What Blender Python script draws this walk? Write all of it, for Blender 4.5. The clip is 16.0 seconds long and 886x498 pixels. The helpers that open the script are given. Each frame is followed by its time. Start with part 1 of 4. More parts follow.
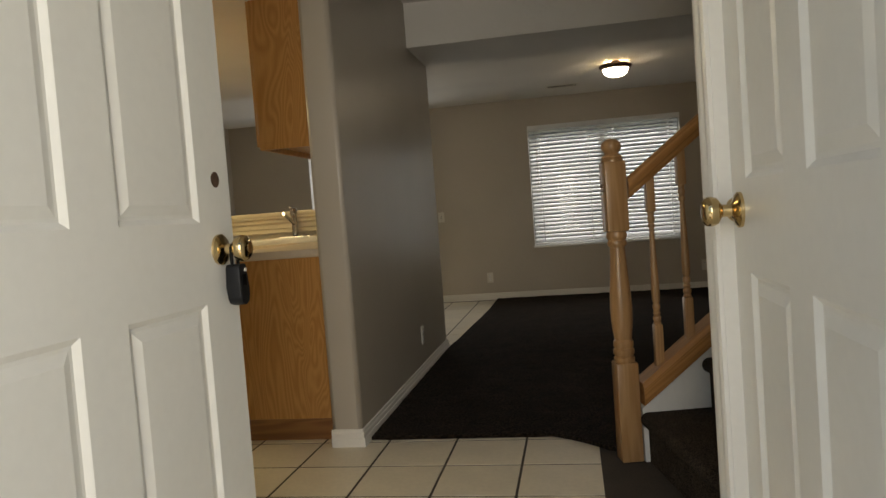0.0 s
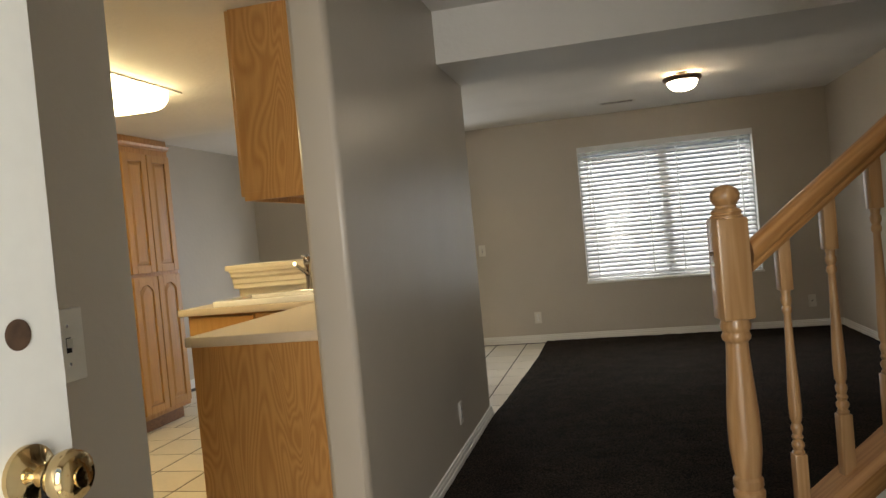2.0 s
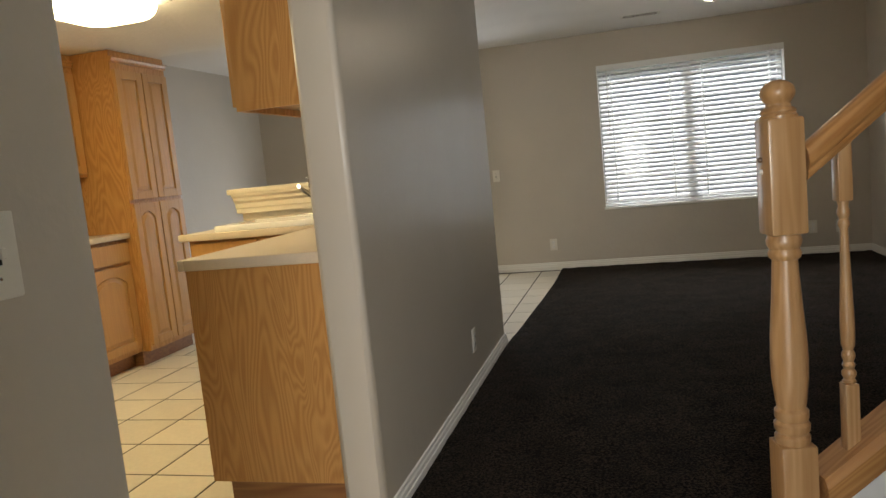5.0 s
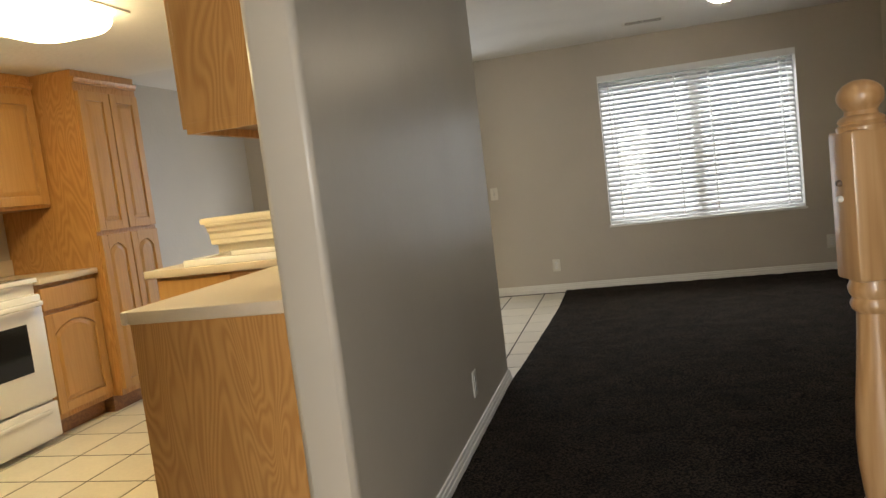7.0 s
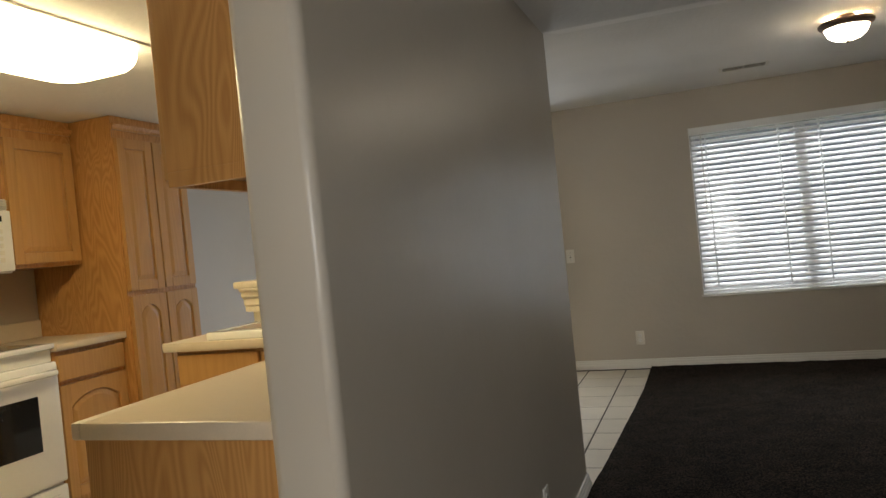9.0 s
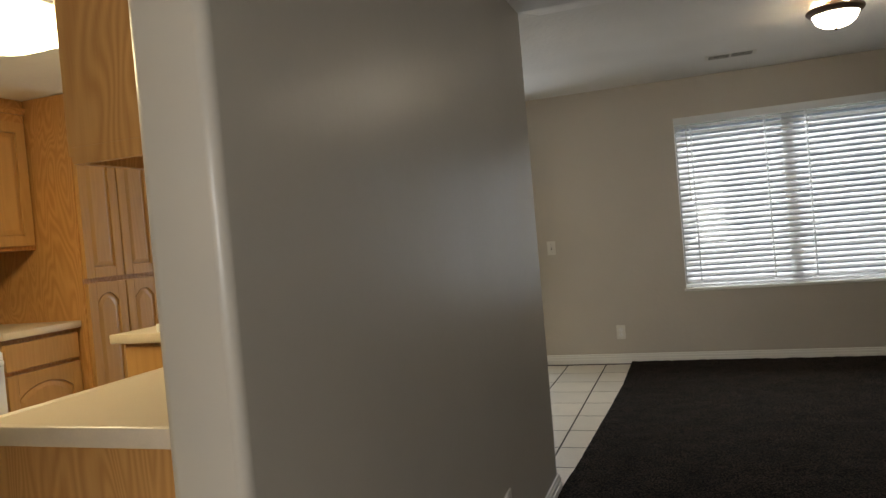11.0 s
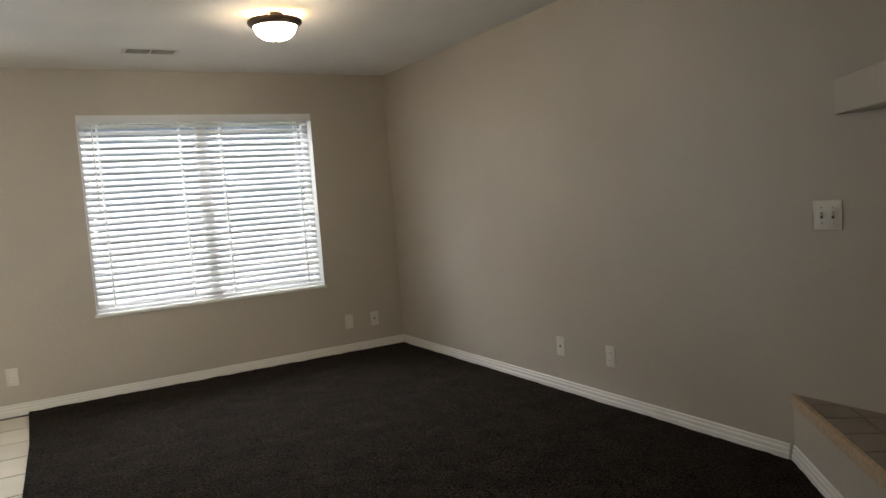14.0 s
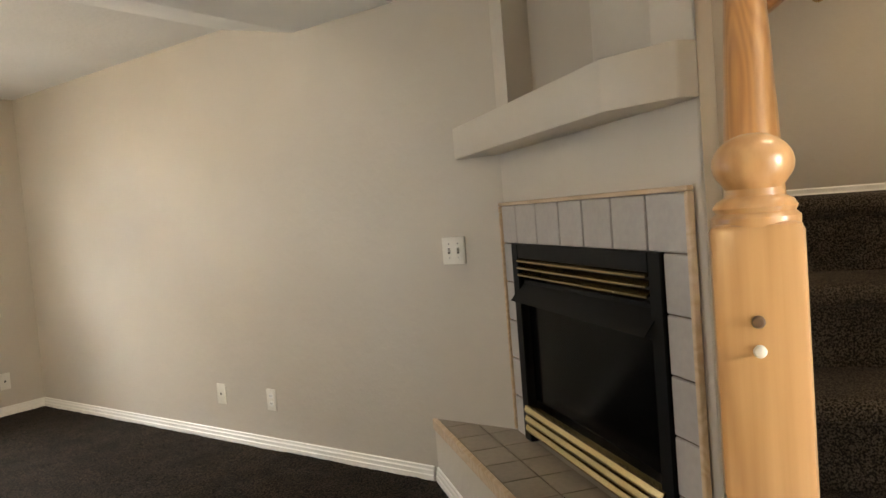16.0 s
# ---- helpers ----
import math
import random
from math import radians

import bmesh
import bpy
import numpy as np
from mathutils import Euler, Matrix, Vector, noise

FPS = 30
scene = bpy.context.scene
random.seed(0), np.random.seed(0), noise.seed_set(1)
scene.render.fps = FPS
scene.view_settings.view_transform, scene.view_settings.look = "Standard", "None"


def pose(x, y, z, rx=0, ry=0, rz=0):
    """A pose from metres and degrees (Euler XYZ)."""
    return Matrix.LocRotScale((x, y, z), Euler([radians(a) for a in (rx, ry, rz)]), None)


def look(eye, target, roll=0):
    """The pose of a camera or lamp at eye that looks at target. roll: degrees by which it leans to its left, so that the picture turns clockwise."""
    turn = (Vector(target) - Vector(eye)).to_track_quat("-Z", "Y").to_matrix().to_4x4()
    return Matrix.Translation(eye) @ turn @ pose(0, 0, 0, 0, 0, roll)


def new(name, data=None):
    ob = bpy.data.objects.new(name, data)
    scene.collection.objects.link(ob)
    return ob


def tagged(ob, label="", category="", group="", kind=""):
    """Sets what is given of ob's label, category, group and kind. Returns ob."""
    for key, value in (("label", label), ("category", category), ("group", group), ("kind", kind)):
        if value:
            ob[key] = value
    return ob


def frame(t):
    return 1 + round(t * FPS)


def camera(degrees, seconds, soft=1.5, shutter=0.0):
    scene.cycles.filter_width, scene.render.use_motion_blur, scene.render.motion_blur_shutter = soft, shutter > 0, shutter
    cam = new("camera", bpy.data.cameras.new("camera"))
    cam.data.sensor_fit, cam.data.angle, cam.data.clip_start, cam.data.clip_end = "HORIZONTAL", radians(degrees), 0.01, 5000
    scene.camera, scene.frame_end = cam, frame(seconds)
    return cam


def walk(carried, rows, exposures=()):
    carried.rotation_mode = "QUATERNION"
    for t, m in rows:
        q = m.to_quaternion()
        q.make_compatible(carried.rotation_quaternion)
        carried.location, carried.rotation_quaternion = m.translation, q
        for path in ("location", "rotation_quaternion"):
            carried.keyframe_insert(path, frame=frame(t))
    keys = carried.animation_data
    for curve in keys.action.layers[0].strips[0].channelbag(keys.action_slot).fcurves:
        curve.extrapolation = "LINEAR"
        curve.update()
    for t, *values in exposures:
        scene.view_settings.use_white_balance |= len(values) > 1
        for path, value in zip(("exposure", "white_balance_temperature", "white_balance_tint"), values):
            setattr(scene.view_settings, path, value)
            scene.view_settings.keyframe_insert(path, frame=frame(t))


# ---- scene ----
SKY, SUN, DOORSKY = 0.15, 5.0, 56.0
WINSKY, STAIRFILL = 100.0, 6.0
PATIOSKY = 10.0
LAMP, TUBE = 20.0, 7.8
EXPOSURE = [(0.0, -0.05, 7100, 10), (0.5, 0.12, 7200, 10), (1.0, 0.4, 7300, 10), (1.5, 0.82, 6900, 10), (4.0, 0.86, 6400, 10), (6.3, 1.2, 6500, 10), (7.0, 1.2, 6500, 10), (7.6, 0.85, 6400, 10), (8.7, 0.62, 6300, 10), (11.0, 0.75, 6300, 10), (12.0, 0.95, 6600, 10), (12.5, 1.4, 6500, 10), (14.0, 1.42, 6300, 10), (14.5, 1.65, 6500, 10), (15.0, 2.35, 6700, 10), (15.5, 2.62, 6750, 10), (16.0, 2.77, 6700, 10)]
SLAT_TILT, FRONT_TURN, STAIR_TURN = 33, 88.0, 12.0
cam = camera(63.4, 16.0)
PATH = [
    (0, (0.97, -3.042, 1.006), (0.614, -1.077, 0.913), -4.3),
    (0.5, (0.899, -2.755, 1.017), (0.525, -0.791, 0.976), -4.8),
    (1, (0.88, -2.505, 1.115), (0.462, -0.549, 1.09), -5.2),
    (1.5, (0.872, -2.309, 1.184), (0.424, -0.36, 1.154), -5.3),
    (2, (0.848, -2.222, 1.188), (0.381, -0.278, 1.149), -5.3),
    (2.5, (0.834, -2.133, 1.172), (0.348, -0.194, 1.118), -5.3),
    (3, (0.819, -2.084, 1.179), (0.311, -0.151, 1.102), -5.3),
    (3.5, (0.812, -2.069, 1.176), (0.294, -0.139, 1.081), -5.2),
    (4, (0.807, -2.047, 1.155), (0.285, -0.121, 1.021), -5.3),
    (6.5, (0.769, -1.801, 1.121), (0.275, 0.113, 0.82), -6.3),
    (7, (0.727, -1.634, 1.160), (0.216, 0.291, 0.975), -6.9),
    (7.5, (0.739, -1.504, 1.186), (0.165, 0.411, 1.101), -6.9),
    (8, (0.663, -1.314, 1.201), (0.048, 0.589, 1.174), -6.4),
    (8.5, (0.592, -1.16, 1.204), (-0.091, 0.72, 1.191), -5.8),
    (11, (0.64, -0.879, 1.187), (-0.022, 1.008, 1.144), -5.0),
    (11.5, (0.558, -0.794, 1.242), (0.271, 1.183, 1.159), -4.5),
    (12, (0.53, -0.591, 1.283), (0.608, 1.403, 1.156), -4.3),
    (12.5, (0.544, -0.463, 1.279), (0.835, 1.51, 1.138), -4.3),
    (13, (0.523, -0.307, 1.216), (0.974, 1.637, 1.086), -4.6),
    (13.5, (0.384, -0.18, 1.183), (1.066, 1.695, 1.053), -4.9),
    (14, (0.199, -0.279, 1.212), (1.192, 1.45, 1.066), -4.3),
    (14.5, (0.163, -0.337, 1.148), (1.436, 1.199, 1.005), -4.3),
    (15, (0.221, -0.387, 1.185), (1.682, 0.967, 1.012), -4.9),
    (15.5, (0.314, -0.383, 1.171), (1.887, 0.84, 1.005), -4.3),
    (16, (0.385, -0.362, 1.199), (2.004, 0.808, 1.094), -4.6),
]
walk(cam, [(t, look(eye, target, roll)) for t, eye, target, roll in PATH], EXPOSURE)

# ---- world, sun, exposure ----
world = bpy.data.worlds.new("sky")
scene.world = world
world.use_nodes = True
_bg = world.node_tree.nodes["Background"]
_sky = world.node_tree.nodes.new("ShaderNodeTexSky")
_sky.sky_type, _sky.sun_disc = "NISHITA", False
_sky.sun_elevation, _sky.sun_rotation = radians(57), radians(-85)
world.node_tree.links.new(_sky.outputs["Color"], _bg.inputs["Color"])
_bg.inputs["Strength"].default_value = SKY
_sun = bpy.data.lights.new("sun", "SUN")
_sun.energy, _sun.angle, _sun.color = SUN, radians(0.6), (1.0, 0.95, 0.88)
new("sun", _sun).matrix_world = look((-14, 1.2, 22), (0, 0, 0))

_door = bpy.data.lights.new("doorway_sky", "AREA")   # stands in for the open sky before the entrance
_door.shape, _door.size, _door.size_y, _door.energy, _door.color = "RECTANGLE", 1.1, 2.1, DOORSKY, (1.0, 0.965, 0.90)
new("doorway_sky", _door).matrix_world = look((1.20, -4.4, 1.5), (0.35, 0.0, 1.2))
_patio = bpy.data.lights.new("patio_sky", "AREA")    # the sky's light through the patio door
_patio.shape, _patio.size, _patio.size_y, _patio.energy, _patio.color = "RECTANGLE", 1.35, 1.85, PATIOSKY, (0.86, 0.93, 1.0)
new("patio_sky", _patio).matrix_world = look((-1.335, 5.06, 1.05), (-1.9, 2.0, 1.0))

_win = bpy.data.lights.new("window_sky", "AREA")     # the open sky above the living room window
_win.shape, _win.size, _win.size_y, _win.energy, _win.color = "RECTANGLE", 2.4, 1.2, WINSKY, (0.96, 0.98, 1.0)
new("window_sky", _win).matrix_world = look((1.37, 6.75, 3.3), (1.37, 5.11, 1.2))
_stair = bpy.data.lights.new("stair_fill", "AREA")   # warm fill lamp added to brighten the dark stairwell
_stair.shape, _stair.size, _stair.size_y, _stair.energy, _stair.color = "RECTANGLE", 0.85, 1.1, STAIRFILL, (1.0, 0.80, 0.55)
new("stair_fill", _stair).matrix_world = look((2.15, -1.31, 3.6), (2.5, 0.3, 1.6))

# ---- materials ----
def nodes_of(name):
    m = bpy.data.materials.new(name)
    m.use_nodes = True
    nt = m.node_tree
    return m, nt, nt.nodes["Principled BSDF"]


def surface(name, colour, rough=0.6, metal=0.0, vary=0.08, scale=3.0, grain=60.0, bump=0.05, spec=0.5, coat=0.0, island=0.0, depth=0.002):
    """A painted, cast or metal surface: large soft stains, fine grain, slight relief."""
    m, nt, p = nodes_of(name)
    co = nt.nodes.new("ShaderNodeTexCoord")
    big = nt.nodes.new("ShaderNodeTexNoise")
    big.inputs["Scale"].default_value, big.inputs["Detail"].default_value = scale, 5
    fine = nt.nodes.new("ShaderNodeTexNoise")
    fine.inputs["Scale"].default_value, fine.inputs["Detail"].default_value = grain, 4
    for n in (big, fine):
        nt.links.new(co.outputs["Object"], n.inputs["Vector"])
    mix = nt.nodes.new("ShaderNodeMath")
    mix.operation = "MULTIPLY_ADD"
    mix.inputs[1].default_value = 0.5
    half = nt.nodes.new("ShaderNodeMath")
    half.operation = "MULTIPLY"
    half.inputs[1].default_value = 0.5
    nt.links.new(big.outputs["Fac"], half.inputs[0])
    nt.links.new(fine.outputs["Fac"], mix.inputs[0])
    nt.links.new(half.outputs[0], mix.inputs[2])
    ramp = nt.nodes.new("ShaderNodeValToRGB")
    ramp.color_ramp.elements[0].position, ramp.color_ramp.elements[1].position = 0.3, 0.7
    lo = [max(0.0, c * (1 - vary)) for c in colour]
    hi = [min(1.0, c * (1 + vary)) for c in colour]
    ramp.color_ramp.elements[0].color, ramp.color_ramp.elements[1].color = (*lo, 1), (*hi, 1)
    nt.links.new(mix.outputs[0], ramp.inputs[0])
    last = ramp.outputs[0]
    if island:
        info = nt.nodes.new("ShaderNodeObjectInfo")
        hsv = nt.nodes.new("ShaderNodeHueSaturation")
        mr = nt.nodes.new("ShaderNodeMapRange")
        mr.inputs["To Min"].default_value, mr.inputs["To Max"].default_value = 1 - island, 1 + island
        nt.links.new(info.outputs["Random"], mr.inputs["Value"])
        nt.links.new(mr.outputs[0], hsv.inputs["Value"])
        nt.links.new(last, hsv.inputs["Color"])
        last = hsv.outputs[0]
    nt.links.new(last, p.inputs["Base Color"])
    rr = nt.nodes.new("ShaderNodeMapRange")
    rr.inputs["To Min"].default_value, rr.inputs["To Max"].default_value = max(0.02, rough - 0.07), min(1.0, rough + 0.07)
    nt.links.new(big.outputs["Fac"], rr.inputs["Value"])
    nt.links.new(rr.outputs[0], p.inputs["Roughness"])
    p.inputs["Metallic"].default_value = metal
    p.inputs["Specular IOR Level"].default_value = spec
    p.inputs["Coat Weight"].default_value = coat
    if bump:
        b = nt.nodes.new("ShaderNodeBump")
        b.inputs["Strength"].default_value, b.inputs["Distance"].default_value = bump, depth
        nt.links.new(fine.outputs["Fac"], b.inputs["Height"])
        nt.links.new(b.outputs[0], p.inputs["Normal"])
    return m


def oak(name, light, dark, grain_axis="z", ring=7.0, rough=0.35, flame=1.0, pull=0.07, lines=17.0, fine=0.45, tilt=0.0, wave=0.15):
    """Varnished oak: cathedral figure stretched along the grain, fine pores."""
    m, nt, p = nodes_of(name)
    co = nt.nodes.new("ShaderNodeTexCoord")
    info = nt.nodes.new("ShaderNodeObjectInfo")
    off = nt.nodes.new("ShaderNodeVectorMath")
    off.operation = "MULTIPLY_ADD"
    off.inputs[1].default_value = (0, 0, 0)
    comb = nt.nodes.new("ShaderNodeCombineXYZ")
    mul = nt.nodes.new("ShaderNodeMath")
    mul.operation = "MULTIPLY"
    mul.inputs[1].default_value = 7.0
    nt.links.new(info.outputs["Random"], mul.inputs[0])
    for i in range(3):
        nt.links.new(mul.outputs[0], comb.inputs[i])
    add = nt.nodes.new("ShaderNodeVectorMath")
    add.operation = "ADD"
    turn = nt.nodes.new("ShaderNodeVectorRotate")
    turn.rotation_type = "Y_AXIS"
    turn.inputs["Angle"].default_value = radians(tilt)
    nt.links.new(co.outputs["Object"], turn.inputs["Vector"])
    nt.links.new(turn.outputs[0], add.inputs[0])
    nt.links.new(comb.outputs[0], add.inputs[1])
    squash = {"x": (pull, 1, 1), "y": (1, pull, 1), "z": (1, 1, pull)}[grain_axis]
    fine_s = {"x": (2, 60, 60), "y": (60, 2, 60), "z": (60, 60, 2)}[grain_axis]

    def mapped(s):
        mp = nt.nodes.new("ShaderNodeMapping")
        mp.inputs["Scale"].default_value = s
        nt.links.new(add.outputs[0], mp.inputs["Vector"])
        return mp.outputs[0]

    n1 = nt.nodes.new("ShaderNodeTexNoise")
    n1.inputs["Scale"].default_value, n1.inputs["Detail"].default_value = ring, 2.0
    n1.inputs["Distortion"].default_value = wave
    nt.links.new(mapped(squash), n1.inputs["Vector"])
    rings = nt.nodes.new("ShaderNodeMath")
    rings.operation = "MULTIPLY"
    rings.inputs[1].default_value = lines * 2 * math.pi
    nt.links.new(n1.outputs["Fac"], rings.inputs[0])
    fr = nt.nodes.new("ShaderNodeMath")
    fr.operation = "MULTIPLY_ADD"
    fr.inputs[1].default_value = fr.inputs[2].default_value = 0.5
    sine = nt.nodes.new("ShaderNodeMath")
    sine.operation = "SINE"
    nt.links.new(rings.outputs[0], sine.inputs[0])
    nt.links.new(sine.outputs[0], fr.inputs[0])
    n2 = nt.nodes.new("ShaderNodeTexNoise")
    n2.inputs["Scale"].default_value, n2.inputs["Detail"].default_value = 3.0, 4.0
    nt.links.new(mapped(fine_s), n2.inputs["Vector"])
    mx = nt.nodes.new("ShaderNodeMix")
    mx.data_type = "FLOAT"
    mx.inputs[0].default_value = fine
    nt.links.new(fr.outputs[0], mx.inputs[2])
    nt.links.new(n2.outputs["Fac"], mx.inputs[3])
    ramp = nt.nodes.new("ShaderNodeValToRGB")
    ramp.color_ramp.elements[0].position, ramp.color_ramp.elements[1].position = 0.12, 0.85
    mid = [light[i] + (dark[i] - light[i]) * flame for i in range(3)]
    ramp.color_ramp.elements[0].color, ramp.color_ramp.elements[1].color = (*light, 1), (*mid, 1)
    nt.links.new(mx.outputs[0], ramp.inputs[0])
    nt.links.new(ramp.outputs[0], p.inputs["Base Color"])
    p.inputs["Roughness"].default_value = rough
    p.inputs["Coat Weight"].default_value, p.inputs["Coat Roughness"].default_value = 0.3, 0.15
    b = nt.nodes.new("ShaderNodeBump")
    b.inputs["Strength"].default_value, b.inputs["Distance"].default_value = 0.15, 0.001
    nt.links.new(n2.outputs["Fac"], b.inputs["Height"])
    nt.links.new(b.outputs[0], p.inputs["Normal"])
    return m


def textured_paint(name, colour, rough, scale, strength, spec=0.5):
    """Sprayed wall or ceiling texture under paint."""
    m, nt, p = nodes_of(name)
    co = nt.nodes.new("ShaderNodeTexCoord")
    n1 = nt.nodes.new("ShaderNodeTexNoise")
    n1.inputs["Scale"].default_value, n1.inputs["Detail"].default_value = scale, 3
    n2 = nt.nodes.new("ShaderNodeTexNoise")
    n2.inputs["Scale"].default_value, n2.inputs["Detail"].default_value = 1.4, 4
    for n in (n1, n2):
        nt.links.new(co.outputs["Object"], n.inputs["Vector"])
    ramp = nt.nodes.new("ShaderNodeValToRGB")
    ramp.color_ramp.elements[0].position, ramp.color_ramp.elements[1].position = 0.3, 0.7
    ramp.color_ramp.elements[0].color = (*[c * 0.95 for c in colour], 1)
    ramp.color_ramp.elements[1].color = (*[min(1, c * 1.04) for c in colour], 1)
    nt.links.new(n2.outputs["Fac"], ramp.inputs[0])
    nt.links.new(ramp.outputs[0], p.inputs["Base Color"])
    step = nt.nodes.new("ShaderNodeMapRange")
    step.inputs["From Min"].default_value, step.inputs["From Max"].default_value = 0.42, 0.62
    nt.links.new(n1.outputs["Fac"], step.inputs["Value"])
    b = nt.nodes.new("ShaderNodeBump")
    b.inputs["Strength"].default_value, b.inputs["Distance"].default_value = strength, 0.003
    nt.links.new(step.outputs[0], b.inputs["Height"])
    nt.links.new(b.outputs[0], p.inputs["Normal"])
    p.inputs["Roughness"].default_value = rough
    p.inputs["Specular IOR Level"].default_value = spec
    return m


def carpet_mat(name, lo, hi, pile):
    m, nt, p = nodes_of(name)
    co = nt.nodes.new("ShaderNodeTexCoord")
    n1 = nt.nodes.new("ShaderNodeTexNoise")
    n1.inputs["Scale"].default_value, n1.inputs["Detail"].default_value = pile, 6
    n2 = nt.nodes.new("ShaderNodeTexNoise")
    n2.inputs["Scale"].default_value, n2.inputs["Detail"].default_value = 6, 5
    for n in (n1, n2):
        nt.links.new(co.outputs["Object"], n.inputs["Vector"])
    ramp = nt.nodes.new("ShaderNodeValToRGB")
    ramp.color_ramp.elements[0].position, ramp.color_ramp.elements[1].position = 0.43, 0.60
    ramp.color_ramp.elements[0].color, ramp.color_ramp.elements[1].color = (*lo, 1), (*hi, 1)
    nt.links.new(n1.outputs["Fac"], ramp.inputs[0])
    hsv = nt.nodes.new("ShaderNodeHueSaturation")
    mr = nt.nodes.new("ShaderNodeMapRange")
    mr.inputs["From Min"].default_value, mr.inputs["From Max"].default_value = 0.3, 0.7
    mr.inputs["To Min"].default_value, mr.inputs["To Max"].default_value = 0.7, 1.3
    nt.links.new(n2.outputs["Fac"], mr.inputs["Value"])
    nt.links.new(mr.outputs[0], hsv.inputs["Value"])
    nt.links.new(ramp.outputs[0], hsv.inputs["Color"])
    nt.links.new(hsv.outputs[0], p.inputs["Base Color"])
    p.inputs["Roughness"].default_value = 1.0
    p.inputs["Specular IOR Level"].default_value = 0.05
    p.inputs["Sheen Weight"].default_value = 0.02
    b = nt.nodes.new("ShaderNodeBump")
    b.inputs["Strength"].default_value, b.inputs["Distance"].default_value = 1.0, 0.006
    nt.links.new(n1.outputs["Fac"], b.inputs["Height"])
    nt.links.new(b.outputs[0], p.inputs["Normal"])
    return m


def glow(name, colour, strength):
    m = bpy.data.materials.new(name)
    m.use_nodes = True
    nt = m.node_tree
    p = nt.nodes["Principled BSDF"]
    p.inputs["Base Color"].default_value = (0.9, 0.9, 0.88, 1)
    p.inputs["Emission Color"].default_value = (*colour, 1)
    p.inputs["Emission Strength"].default_value = strength
    return m


def glass_mat(name):
    m, nt, p = nodes_of(name)
    p.inputs["Base Color"].default_value = (1, 1, 1, 1)
    p.inputs["Roughness"].default_value, p.inputs["Transmission Weight"].default_value, p.inputs["IOR"].default_value = 0.0, 1.0, 1.45
    return m


def slat_mat(name):
    """White vinyl that lets some light through."""
    m, nt, p = nodes_of(name)
    p.inputs["Base Color"].default_value = (0.86, 0.86, 0.85, 1)
    p.inputs["Roughness"].default_value = 0.4
    tr = nt.nodes.new("ShaderNodeBsdfTranslucent")
    tr.inputs["Color"].default_value = (0.95, 0.95, 0.95, 1)
    mx = nt.nodes.new("ShaderNodeMixShader")
    mx.inputs[0].default_value = 0.42
    nt.links.new(p.outputs[0], mx.inputs[1])
    nt.links.new(tr.outputs[0], mx.inputs[2])
    nt.links.new(mx.outputs[0], nt.nodes["Material Output"].inputs["Surface"])
    return m


M_WALL = textured_paint("greige_wall_paint", (0.505, 0.455, 0.385), 0.45, 26, 0.14)
M_DIV = textured_paint("greige_satin_paint", (0.475, 0.43, 0.365), 0.34, 22, 0.07, 0.5)
M_CEIL = textured_paint("white_ceiling_texture", (0.82, 0.80, 0.77), 0.85, 34, 0.22, 0.2)
M_TRIM = surface("white_trim_paint", (0.80, 0.78, 0.73), 0.3, vary=0.03, bump=0.03)
M_DOOR = surface("white_door_paint", (0.80, 0.79, 0.74), 0.32, vary=0.03, scale=2, grain=40, bump=0.06)
M_OAK = oak("oak_panel", (0.59, 0.315, 0.108), (0.43, 0.20, 0.056), ring=5.0, pull=0.20, lines=30.0, fine=0.50, wave=0.55)
M_OAKD = oak("oak_cabinet_door", (0.56, 0.315, 0.108), (0.44, 0.222, 0.068), flame=0.6, fine=0.65)
M_OAKX = oak("oak_rail_grain", (0.56, 0.30, 0.11), (0.36, 0.16, 0.05), "x", rough=0.28, tilt=37.7, ring=9, fine=0.6)
M_OAKN = oak("pale_newel_wood", (0.50, 0.302, 0.142), (0.38, 0.202, 0.082), "z", ring=9, rough=0.3, flame=1.0, pull=0.05, fine=0.55)
M_PALE = oak("pale_trim_wood", (0.60, 0.45, 0.30), (0.50, 0.35, 0.21), "x", ring=5, rough=0.4)
# Raw wood darkened by the bore's inner shade, for a disc without depth.
M_HOLE = surface("shaded_raw_wood_bore", (0.09, 0.05, 0.028), 0.9, vary=0.4, scale=40, bump=0.2)
# Cabinet oak darkened: shade under cabinets and in toe recesses sits in the colour.
M_OAKSHADE = oak("shaded_cabinet_oak", (0.30, 0.14, 0.05), (0.2, 0.08, 0.03), "y")
M_TILE = surface("cream_floor_tile", (0.74, 0.68, 0.56), 0.35, vary=0.08, scale=9, grain=50, bump=0.04, island=0.06)
M_GROUT = surface("dark_grout", (0.06, 0.05, 0.042), 0.95, vary=0.25, scale=8, grain=140, bump=0.3)
M_CARPET = carpet_mat("dark_brown_carpet", (0.0035, 0.0025, 0.0018), (0.038, 0.027, 0.0190), 110)
M_STAIRC = carpet_mat("stair_carpet", (0.016, 0.0125, 0.0095), (0.080, 0.062, 0.046), 240)
M_LAMI = surface("beige_laminate", (0.64, 0.54, 0.42), 0.35, vary=0.05, scale=30, grain=260, bump=0.01)
M_CREAM = surface("cream_bar_paint", (0.78, 0.70, 0.55), 0.4, vary=0.03)
M_SINK = surface("white_enamel", (0.88, 0.87, 0.83), 0.12, vary=0.02, bump=0, coat=0.5)
M_CHROME = surface("chrome", (0.50, 0.50, 0.52), 0.12, 1.0, vary=0.03, bump=0)
M_BRASS = surface("polished_brass", (0.62, 0.47, 0.25), 0.10, 1.0, vary=0.08, bump=0.01)
